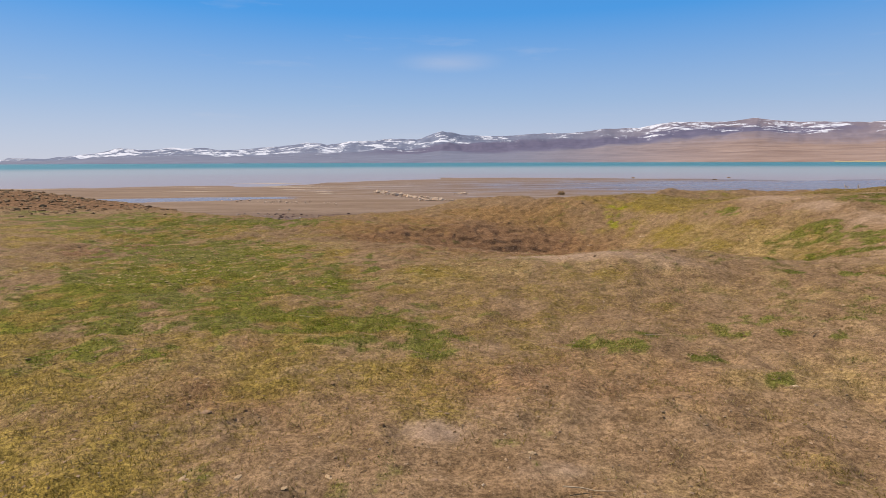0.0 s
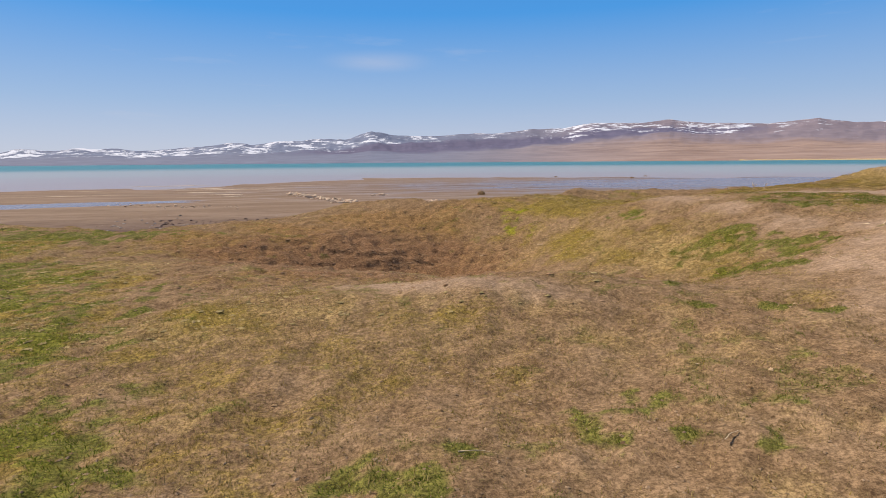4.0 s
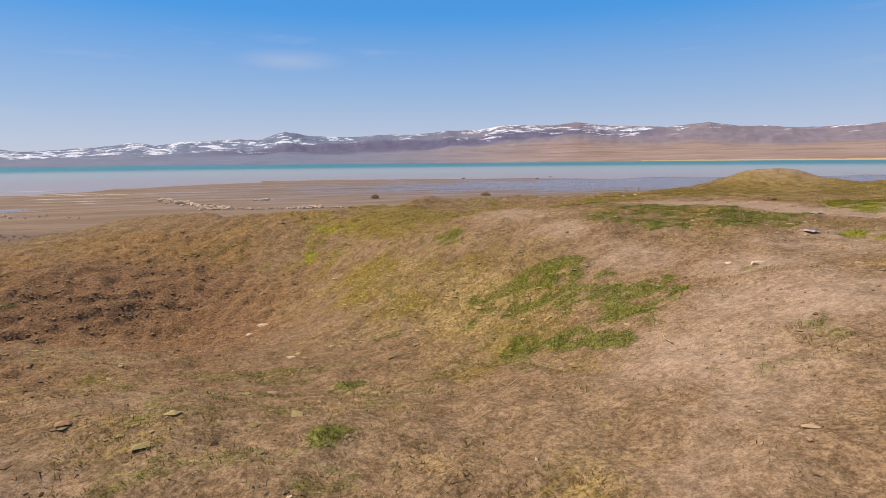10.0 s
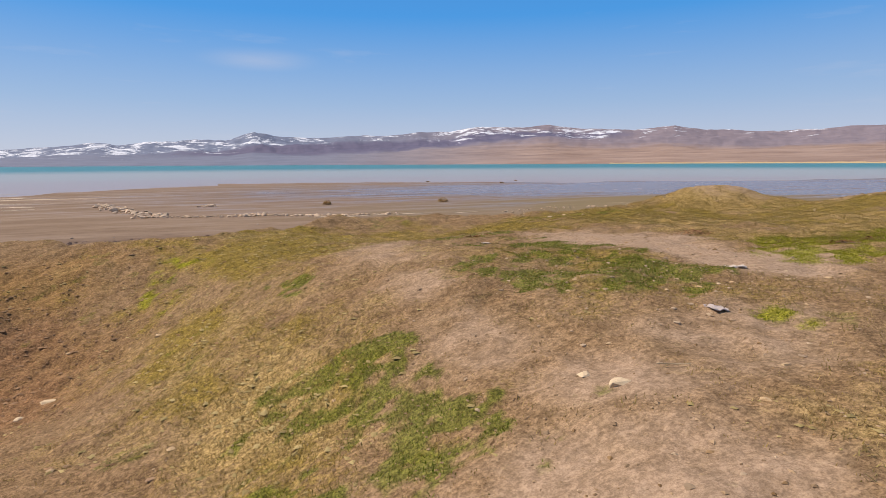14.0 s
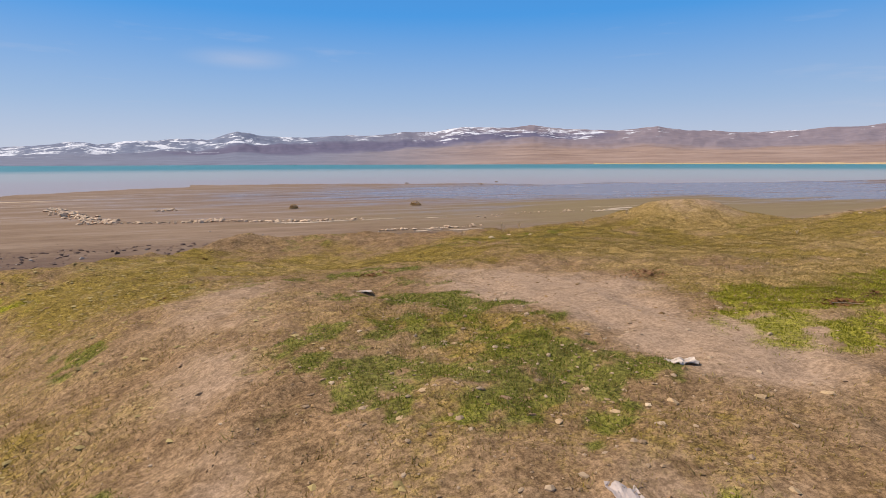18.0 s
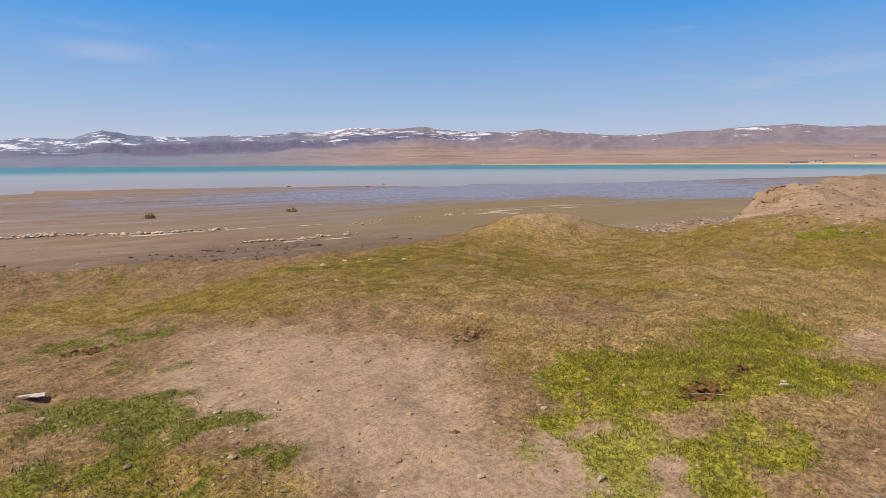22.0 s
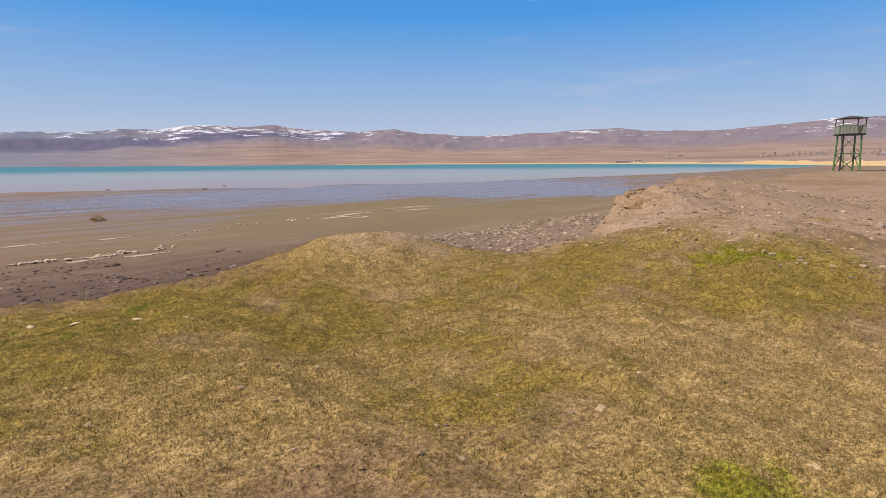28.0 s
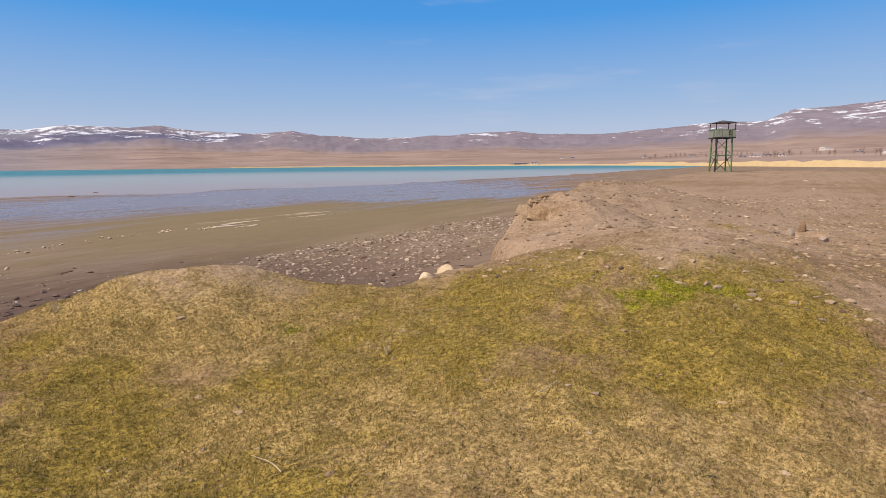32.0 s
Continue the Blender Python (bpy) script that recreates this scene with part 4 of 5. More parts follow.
def bare_tree(x, y, z, tall, seed):
    """Leafless poplar or willow: trunk with limbs, and a haze of twigs."""
    q = random.Random(seed)
    t = tagged(new("bare_tree"), "leafless grey brown tree near the village", "tree", "bare trees of the village")
    t.matrix_world = pose(x, y, z, 0, 0, q.uniform(0, 360))
    bm = bmesh.new()
    bmesh.ops.create_cone(bm, segments=5, radius1=tall * 0.035, radius2=tall * 0.01, depth=tall * 0.75, matrix=Matrix.Translation((0, 0, tall * 0.36)))
    for k in range(6):
        a, up = q.uniform(0, 6.3), q.uniform(0.25, 0.55) * tall
        bar(bm, (0, 0, up), (math.cos(a) * tall * 0.2, math.sin(a) * tall * 0.2, up + tall * 0.3), tall * 0.015)
    part("trunk", bm, m_bark, t)
    bm = bmesh.new()
    for k in range(70):
        a, rr, up = q.uniform(0, 6.3), q.uniform(0, 0.26) * tall, q.uniform(0.3, 0.98) * tall
        rr *= 1.15 - 0.6 * abs(up / tall - 0.6)
        p = Vector((math.cos(a) * rr, math.sin(a) * rr, up))
        d = Vector((math.cos(a) * 0.3, math.sin(a) * 0.3, 1)).normalized() * tall * q.uniform(0.06, 0.14)
        s = Vector((q.uniform(-1, 1), q.uniform(-1, 1), 0.2)).normalized() * tall * 0.018
        bm.faces.new([bm.verts.new(c) for c in (p - s, p + s, p + d)])
    part("crown", bm, m_bark, t)
    return t


q = random.Random(11)
for k in range(84):
    b_ = q.choice([q.uniform(74, 82), q.uniform(82, 88), q.uniform(88, 97), q.uniform(83, 95)])
    r_ = np.interp(b_, [74, 82, 90, 97], [1150, 1000, 900, 800]) * q.uniform(0.92, 1.2)
    bare_tree(r_ * math.sin(radians(b_)), r_ * math.cos(radians(b_)), hill_z(b_, r_) - 0.2, q.uniform(5, 10), k)

# ---- stones, one by one ----
stones([
    (9.87, 10.17, 0.24, "w"), (9.80, 10.47, 0.15, "w"), (7.72, 7.73, 0.13, "s"), (10.25, 10.81, 0.08, "s"), (10.32, 9.5, 0.10, "s"), (10.9, 9.85, 0.09, "s"),
    (11.15, 9.55, 0.08, "c"), (12.04, 10.61, 0.10, "s"), (11.45, 13.16, 0.11, "s"), (10.90, 12.31, 0.09, "s"), (11.34, 12.01, 0.11, "c"), (11.89, 11.94, 0.10, "s"),
    (12.27, 11.58, 0.13, "s"), (12.76, 11.38, 0.14, "s"), (12.08, 11.58, 0.08, "w"), (13.15, 11.23, 0.13, "s"), (11.38, 11.74, 0.08, "c"), (11.49, 11.63, 0.08, "s"), (11.87, 11.61, 0.10, "s"),
    (10.35, 12.92, 0.07, "c"), (9.32, 14.12, 0.10, "c"), (11.15, 12.49, 0.07, "c"), (10.68, 12.09, 0.08, "s"), (10.97, 11.99, 0.07, "c"),
], "stones on the grassy hump")
stones([
    (5.0, 16.0, 0.30, "w"), (4.75, 15.6, 0.16, "w"), (5.4, 12.65, 0.22, "w"), (4.32, 15.33, 0.14, "w"), (6.33, 16.45, 0.22, "s"), (4.92, 17.25, 0.16, "s"), (6.95, 12.46, 0.12, "s"),
    (8.31, 11.94, 0.10, "s"), (6.02, 12.94, 0.12, "c"), (5.9, 12.88, 0.12, "s"), (6.29, 16.57, 0.12, "w"), (6.85, 12.09, 0.12, "c"), (4.2, 15.5, 0.13, "c"), (6.6, 13.4, 0.1, "s"),
], "stones in the hollow")
stones([
    (0.64, 3.41, 0.08, "s"), (-1.19, 3.13, 0.08, "s"), (-0.64, 3.11, 0.09, "s"), (-0.88, 2.99, 0.06, "s"), (-1.52, 3.12, 0.07, "s"), (3.04, 4.37, 0.07, "w"), (0.0, 3.06, 0.06, "c"),
    (-3.72, 9.63, 0.10, "c"), (-3.62, 5.92, 0.14, "c"), (2.97, 4.86, 0.05, "s"), (-2.82, 4.39, 0.10, "c"), (-1.75, 4.0, 0.14, "c"), (4.89, 6.35, 0.09, "s"), (2.45, 6.89, 0.08, "c"),
    (3.37, 7.48, 0.08, "s"), (5.25, 6.72, 0.07, "s"), (4.46, 6.65, 0.05, "w"), (5.32, 8.37, 0.05, "w"), (4.4, 8.42, 0.10, "c"), (6.34, 7.84, 0.07, "s"), (5.05, 8.12, 0.06, "s"), (6.58, 7.4, 0.06, "c"),
], "stones in the trodden pasture")
stones([
    (14.52, 13.01, 0.10, "c"), (14.89, 12.94, 0.05, "w"), (14.12, 12.77, 0.06, "s"), (15.71, 12.26, 0.07, "w"), (14.07, 15.36, 0.08, "c"), (15.25, 16.66, 0.07, "s"), (15.34, 20.5, 0.24, "w"),
    (14.7, 18.03, 0.20, "s"), (14.84, 16.9, 0.10, "s"), (15.39, 13.77, 0.06, "s"), (16.23, 16.45, 0.07, "w"), (13.39, 13.42, 0.09, "s"), (13.55, 13.47, 0.05, "c"), (16.03, 12.19, 0.05, "w"),
    (17.75, 14.3, 0.13, "s"), (18.43, 13.76, 0.10, "s"), (20.25, 13.21, 0.14, "c"), (17.04, 19.11, 0.12, "s"), (16.37, 16.48, 0.15, "c"), (16.13, 16.3, 0.10, "c"), (15.45, 16.67, 0.10, "s"),
    (17.35, 16.19, 0.09, "c"), (16.68, 17.03, 0.12, "s"), (17.57, 14.41, 0.09, "c"),
], "stones on the dry turf")
stones([
    (18.92, 15.18, 0.06, "s"), (17.83, 13.14, 0.10, "s"), (16.75, 19.8, 0.18, "w"), (16.18, 20.2, 0.20, "w"), (15.83, 20.57, 0.18, "w"), (16.12, 15.32, 0.08, "s"), (19.03, 17.22, 0.13, "s"),
    (19.61, 15.67, 0.09, "c"), (19.87, 19.29, 0.15, "s"), (18.68, 15.9, 0.11, "c"), (20.56, 14.17, 0.11, "s"), (21.25, 18.51, 0.07, "s"), (19.06, 17.76, 0.12, "s"), (24.9, 17.66, 0.12, "s"),
    (23.3, 17.16, 0.10, "w"), (28.53, 16.12, 0.24, "w"), (32.59, 15.9, 0.22, "w"), (33.11, 15.23, 0.32, "w"), (44.0, 13.5, 0.4, "w"), (54.4, 13.86, 0.4, "w"), (69.0, 14.5, 0.5, "w"), (31.58, 15.32, 0.18, "s"), (32.19, 13.19, 0.2, "s"),
], "stones towards the headland")


def boulder(x, y, z, sx, sy, sz, turn, material, seed, label):
    ob = link_bm("boulder", stone_bm(sx, sy, sz, seed, 0.3, 3, 0.9), material, smooth_shade=False)
    ob.matrix_world = pose(x, y, z, 0, 0, turn)
    return tagged(ob, label, "boulder")


m_grey = plain("grey_boulder", (0.36, 0.265, 0.195), 0.95, 0.3, 9, 0.012)
boulder(30.62, 14.16, ground_z(30.62, 14.16) + 0.08, 0.24, 0.22, 0.36, 20, m_grey, 3, "pale upright boulder beside a dark pit")
# dark lump added where the shade right of the boulder falls
boulder(31.75, 13.95, ground_z(31.75, 13.95) + 0.10, 0.16, 0.14, 0.34, 70, m_clod, 8, "dark lump added beside the pit, where shade falls")
boulder(30.2, 13.55, ground_z(30.2, 13.55) + 0.02, 0.32, 0.18, 0.12, 10, m_grey, 5, "flat pale block half sunk in bare earth")
boulder(34.4, 26.4, 0.28, 0.95, 0.7, 0.7, 30, m_white, 12, "pale boulder on the stony beach")
boulder(35.6, 26.3, 0.36, 0.9, 0.7, 0.85, 80, m_white, 14, "pale boulder at the foot of the bank")
boulder(36.2, 26.7, 0.26, 1.0, 0.7, 0.65, 120, m_stone, 17, "brown boulder at the foot of the bank")

for k, (x, y, s) in enumerate(((28.1, 19.75, 0.4), (28.6, 19.9, 0.35), (29.0, 19.8, 0.45), (29.5, 19.9, 0.4), (27.6, 20.2, 0.3), (27.5, 19.7, 0.35), (28.3, 20.4, 0.3), (27.0, 19.9, 0.28))):
    ob = link_bm("earth_block", stone_bm(s, s * 0.7, s * 0.55, k + 40, 0.35, 2, 0.9), m_block)
    ob.matrix_world = pose(x, y, ground_z(x, y) + 0.1 * s, 12 * math.sin(k), 10 * math.cos(k), k * 71)
    tagged(ob, "broken block of dry earth under the brink of the cliff", "earth block", "blocks on the cliff")

q = random.Random(77)
for k in range(34):
    u = q.random()
    x, y = 27.0 + 4.0 * u + q.uniform(-0.2, 0.2), 18.75 + 0.9 * u + q.uniform(-0.35, 0.35)
    s = q.uniform(0.10, 0.30)
    ob = link_bm("earth_block", stone_bm(s * 1.3, s * 0.8, s * 0.5, k + 90, 0.35, 2, 0.9), m_block)
    ob.matrix_world = pose(x, y, ground_z(x, y) + 0.05 * s, q.uniform(-15, 15), q.uniform(-15, 15), q.uniform(0, 360))
    tagged(ob, "crumbling block of brown earth along the cracked brink", "earth block", "blocks on the cliff")

# ---- litter, dung, burrow spoil ----


def crumpled(name, x, y, lx, ly, lift, seed, label, material=None):
    """A crumpled sheet with some body, lying on the ground."""
    bm = bmesh.new()
    bmesh.ops.create_grid(bm, x_segments=9, y_segments=7, size=0.5)
    for v in bm.verts:
        n = noise.noise(Vector((v.co.x * 4 + seed, v.co.y * 4, seed)))
        edge = 1 - 0.25 * noise.noise(Vector((v.co.y * 5, v.co.x * 5, seed + 4)))
        v.co.x, v.co.y = v.co.x * lx * edge, v.co.y * ly * edge
        v.co.z = lift * (0.3 + 1.1 * n)
    bmesh.ops.solidify(bm, geom=bm.faces[:], thickness=0.006)
    ob = link_bm(name, bm, material or m_paper)
    ob.matrix_world = pose(x, y, ground_z(x, y) + 0.006, 0, 0, -25 + seed * 4)
    return tagged(ob, label, "litter")


crumpled("paper_scrap", 12.70, 11.95, 0.19, 0.10, 0.028, 1.3, "crumpled pale paper scrap at the edge of grass")
crumpled("plastic_bag", 11.38, 10.9, 0.13, 0.17, 0.016, 2.6, "flattened whitish plastic bag on bare soil", plain("thin_plastic", (0.42, 0.34, 0.30), 0.5, 0.2, 14, 0.004))
crumpled("paper_scrap", 11.22, 15.43, 0.19, 0.09, 0.012, 3.4, "flat grey scrap lying in short grass")
bm = bmesh.new()
bmesh.ops.create_cone(bm, cap_ends=True, segments=10, radius1=0.008, radius2=0.007, depth=0.055, matrix=pose(0, 0, 0.02, 0, 90, 0))
tagged(link_bm("plastic_bottle", bm, m_paper), "small white plastic tube on the turf", "litter").matrix_world = pose(15.60, 12.20, ground_z(15.60, 12.20), 0, 0, -32)


def lump_pile(name, x, y, reach, count, size, material, seed, label, category, loose=False, heap=0.045):
    """Broken slabs and crumbs in a low heap; loose crumbs stay one mesh."""
    q = random.Random(seed)
    z0 = ground_z(x, y)
    whole = tagged(new(name), label, category) if not loose else None
    bm = bmesh.new()
    if whole:
        whole.matrix_world = pose(x, y, z0)
    for k in range(count):
        a, d = q.uniform(0, 6.3), reach * q.random() ** 0.7
        px, py, s = x + math.cos(a) * d * 1.3, y + math.sin(a) * d * 0.75, size * q.uniform(0.35, 1.1) * (1.2 - 0.6 * d / reach)
        piece = stone_bm(s, s * q.uniform(0.5, 0.9), s * q.uniform(0.16, 0.32), seed + k, 0.35, 1, 0.9)
        m = pose(px - x, py - y, ground_z(px, py) - z0 + 0.08 * s + heap * (1 - d / reach) * q.random(), q.uniform(-32, 32), q.uniform(-32, 32), q.uniform(0, 360))
        bmesh.ops.transform(piece, matrix=m, verts=piece.verts)
        if whole:
            part("lump", piece, material, whole)
            continue
        tmp = bpy.data.meshes.new("tmp")
        piece.to_mesh(tmp)
        piece.free()
        bm.from_mesh(tmp)
        bpy.data.meshes.remove(tmp)
    if whole:
        bm.free()
        return whole
    ob = link_bm(name, bm, material)
    ob.matrix_world = pose(x, y, z0)
    return tagged(ob, label, category, kind="stuff")


m_spoil = plain("burrow_spoil", (0.36, 0.19, 0.090), 0.95, 0.35, 22, 0.01)
lump_pile("dung_pile", 15.14, 12.50, 0.19, 90, 0.085, m_dung, 1, "crumbling dark dung pile on bright green turf", "dung")
lump_pile("dung_pile", 15.67, 12.55, 0.11, 26, 0.07, m_dung, 2, "small dark dung pile on green turf", "dung")
lump_pile("dung_pile", 11.60, 16.60, 0.22, 30, 0.10, m_dung, 3, "dark dung pile where the hump meets the slope", "dung")
lump_pile("burrow_spoil", 14.65, 14.63, 0.32, 230, 0.055, m_spoil, 4, "reddish crumbs of earth thrown from a burrow", "earth", True)
lump_pile("burrow_spoil", 14.45, 19.3, 0.45, 40, 0.09, m_clod, 5, "dark broken turf at the brink of the bank", "earth", True)
lump_pile("burrow_spoil", 2.4, 17.2, 0.5, 50, 0.08, m_clod, 6, "dark broken earth on the side of the hollow", "earth", True)
lump_pile("burrow_spoil", 3.6, 14.9, 0.6, 60, 0.09, m_clod, 7, "dark broken turf on the floor of the hollow", "earth", True)
lump_pile("dung_pile", 9.08, 21.7, 0.22, 14, 0.11, m_dung, 18, "dark flat dung on the slope to the mud", "dung")
lump_pile("dung_pile", 8.9, 16.9, 0.12, 9, 0.07, m_dung, 8, "few dark dung lumps on dry turf", "dung")


def twig(x, y, length, turn, seed, label="dry bleached stalk lying on the turf"):
    q = random.Random(seed)
    bm = bmesh.new()
    p, a = Vector((-length / 2, 0, 0.012)), 0.0
    for k in range(5):
        a += q.uniform(-0.35, 0.35)
        n = p + Vector((math.cos(a), math.sin(a), q.uniform(-0.03, 0.06))) * length / 5
        bar(bm, p, n, 0.006 - 0.0007 * k)
        p = n
    ob = link_bm("dry_stalk", bm, m_twig)
    ob.matrix_world = pose(x, y, ground_z(x, y) + 0.012, 0, 0, turn)
    tagged(ob, label, "stalk", "fallen dry stalks")


for k, (x, y, l, a) in enumerate(((10.25, 10.12, 0.22, -40), (-1.5, 6.6, 0.3, -20), (1.3, 5.4, 0.3, -35), (2.4, 5.8, 0.2, 10), (0.9, 3.0, 0.3, 5), (7.0, 9.5, 0.35, 15), (15.1, 12.4, 0.28, -40), (17.5, 17.0, 0.4, 20), (-3.0, 8.2, 0.25, 60),
                                  (12.4, 9.9, 0.3, 0), (18.6, 16.3, 0.3, 70), (20.1, 15.2, 0.25, -15), (8.2, 9.4, 0.22, 80), (4.0, 5.6, 0.18, 45))):
    twig(x, y, l, a, k)


def weed(x, y, tall, seed, label="dead upright weed stalks at the brink"):
    q = random.Random(seed)
    bm = bmesh.new()
    for k in range(7):
        a, s = q.uniform(0, 6.3), q.uniform(0.1, 0.45)
        tip = Vector((math.cos(a) * s * tall, math.sin(a) * s * tall, tall * q.uniform(0.5, 1)))
        bar(bm, (0, 0, -0.02), tip, 0.005)
        bar(bm, tip * 0.6, tip * 0.6 + Vector((math.sin(a), math.cos(a), 0.9)) * tall * 0.25, 0.004)
    ob = link_bm("dead_weed", bm, m_twig)
    ob.matrix_world = pose(x, y, ground_z(x, y))
    tagged(ob, label, "weed", "dead weeds on the brink")


for k, (x, y, h) in enumerate(((16.2, 21.6, 0.4), (16.6, 21.5, 0.3), (15.0, 21.4, 0.25), (19.2, 20.6, 0.25), (18.1, 20.9, 0.2), (20.4, 16.9, 0.14), (22.2, 14.3, 0.12))):
    weed(x, y, h * 0.6, k)


def mud_clump(x, y, w, tall, seed):
    """Low dry shrub on the mud; flattened, it stands in for dark rocks."""
    q = random.Random(seed)
    t = tagged(new("low_clump"), "low dry shrub, farther out standing in for a dark rock", "shrub", "shrubs on the mud")
    t.matrix_world = pose(x, y, ground_z(x, y))
    bm = bmesh.new()
    for k in range(14):
        a = q.uniform(0, 6.3)
        bar(bm, (0, 0, -0.05), (math.cos(a) * w * 0.4, math.sin(a) * w * 0.4, tall * q.uniform(0.4, 0.8)), 0.03)
    part("stems", bm, m_twig, t)
    bm = bmesh.new()
    for k in range(420):
        a, rr = q.uniform(0, 6.3), w * 0.5 * q.random() ** 0.5
        up = tall * q.uniform(0.1, 1) * (1 - (rr / (w * 0.55)) ** 2)
        p = Vector((math.cos(a) * rr, math.sin(a) * rr, up))
        d = Vector((q.uniform(-1, 1), q.uniform(-1, 1), q.uniform(0.3, 1))).normalized() * 0.16
        s = Vector((q.uniform(-1, 1), q.uniform(-1, 1), 0)).normalized() * 0.03
        bm.faces.new([bm.verts.new(c) for c in (p - s, p + s, p + d)])
    part("foliage", bm, m_bush, t)


m_bush = plain("shrub_leaf", (0.44, 0.29, 0.13), 0.95, 0.35, 6)
mud_clump(28.8, 67.6, 1.25, 0.5, 1)
mud_clump(15.8, 68.3, 0.95, 0.5, 2)
# flat shrubs standing in for three dark low rocks in the water
mud_clump(61.0, 120.0, 0.9, 0.12, 3)
mud_clump(70.0, 131.0, 0.8, 0.12, 4)
mud_clump(48.0, 133.0, 0.9, 0.12, 5)

# ---- what nobody could count ----


def per_island(name, dark, lite, rough=0.9, spec=0.2, through_light=0.0):
    m, nt, b = mat(name, rough, spec)
    geo = nt.nodes.new("ShaderNodeNewGeometry")
    c = mix(nt, geo.outputs["Random Per Island"], dark, lite)
    c = mix(nt, sums(nt, "MULTIPLY", ramp(nt, noise_at(nt, 1.1, 4), 0.35, 0.7), 0.5), c, tuple((p + q) * 0.36 for p, q in zip(dark, lite)))
    nt.links.new(c, b.inputs["Base Color"])
    if through_light:
        leaf = nt.nodes.new("ShaderNodeBsdfTranslucent")
        both = node(nt, "ShaderNodeMixShader", Fac=through_light)
        nt.links.new(c, leaf.inputs["Color"])
        nt.links.new(b.outputs[0], both.inputs[1])
        nt.links.new(leaf.outputs[0], both.inputs[2])
        nt.links.new(both.outputs[0], nt.nodes["Material Output"].inputs["Surface"])
    return m


def blades(name, count, chance, tall, wide, per, material, seed, label, category, area, spread=0.03, lean_most=1.2):
    """Tufts of single blades, thicker where chance(x, y) is high and along the line of the walked ground."""
    q = np.random.RandomState(seed)
    x, y = q.uniform(area[0], area[1], count * 6), q.uniform(area[2], area[3], count * 6)
    on, = lie(x, y, ON)
    off = np.abs(-0.64 * (x - 1) + 0.77 * (y - 1))
    keep = (q.uniform(0, 1, len(x)) < chance(x, y) * np.clip(1.35 - off / 9, 0.22, 1)) & (on > 0.35)
    x, y = x[keep][:count], y[keep][:count]
    n = len(x)
    x, y = np.repeat(x, per) + q.normal(0, spread, n * per), np.repeat(y, per) + q.normal(0, spread, n * per)
    z, = lie(x, y, Z)
    h = np.repeat(tall * q.uniform(0.55, 1.35, n), per) * q.uniform(0.5, 1.2, n * per)
    a, lean, b = q.uniform(0, 6.283, n * per), h * q.uniform(0.2, lean_most, n * per), q.uniform(0, 6.283, n * per)
    w = wide * q.uniform(0.6, 1.4, n * per)
    v = np.zeros((n * per, 3, 3))
    v[:, 0] = np.stack([x - np.cos(b) * w, y - np.sin(b) * w, z - 0.006], -1)
    v[:, 1] = np.stack([x + np.cos(b) * w, y + np.sin(b) * w, z - 0.006], -1)
    v[:, 2] = np.stack([x + np.cos(a) * lean, y + np.sin(a) * lean, z + h], -1)
    ob = mesh_object(name, v.reshape(-1, 3), np.arange(n * per * 3).reshape(-1, 3), material, smooth_shade=False)
    return tagged(ob, label, category, kind="stuff")


def green_chance(x, y):
    g, b, r = lie(x, y, *COVER)
    return 0.7 * np.clip(g * 1.2 - 0.2, 0.0, 1) ** 1.2


def lime_chance(x, y):
    l, = lie(x, y, TURF[3])
    return np.clip(l * 1.2 - 0.15, 0, 1)


def dry_chance(x, y):
    g, b, r = lie(x, y, *COVER)
    o, w, u, l = lie(x, y, *TURF)
    return np.clip(0.04 + 0.75 * w + 0.15 * o + 0.3 * u, 0, 1) * np.clip(1 - 1.8 * b, 0, 1) * (1 - 0.7 * r) * (1 - 0.4 * g) * (1 - 0.6 * l)


def olive_chance(x, y):
    g, b, r = lie(x, y, *COVER)
    o, w, u, l = lie(x, y, *TURF)
    return np.clip(0.03 + 0.75 * o * (1 - 0.7 * g) + 0.15 * g + 0.1 * l, 0, 1) * np.clip(1 - 1.6 * b, 0, 1) * (1 - 0.6 * r)


NEAR = (-9.0, 26.5, 2.6, 23.5)
m_blade_g = per_island("green_blades", (0.036, 0.064, 0.004), (0.19, 0.23, 0.020), through_light=0.4)
m_blade_l = per_island("lime_blades", (0.075, 0.090, 0.004), (0.36, 0.35, 0.026), through_light=0.4)
m_blade_d = per_island("dry_blades", (0.20, 0.130, 0.042), (0.60, 0.43, 0.175), through_light=0.35)
m_blade_o = per_island("olive_blades", (0.115, 0.084, 0.014), (0.40, 0.292, 0.065), through_light=0.35)
blades("green_grass", 70000, green_chance, 0.021, 0.0036, 5, m_blade_g, 1, "short bright green grass in patches", "grass", NEAR)
blades("lime_grass", 30000, lime_chance, 0.020, 0.0036, 5, m_blade_l, 9, "short yellow-green grass by the dung piles", "grass", (5.0, 24.0, 9.5, 20.0))
blades("olive_grass", 110000, olive_chance, 0.020, 0.0034, 4, m_blade_o, 3, "short olive yellow grass on the bank", "grass", NEAR)
blades("dry_grass", 130000, dry_chance, 0.021, 0.0034, 4, m_blade_d, 2, "short dry straw coloured grass", "grass", NEAR)


def tuft_chance(x, y):
    g, b, r = lie(x, y, *COVER)
    o, w, u, l = lie(x, y, *TURF)
    return np.clip(0.06 + 0.5 * o + 0.6 * w + 0.4 * u, 0, 1) * np.clip(1 - 2.0 * b, 0, 1) * (1 - 0.6 * r)


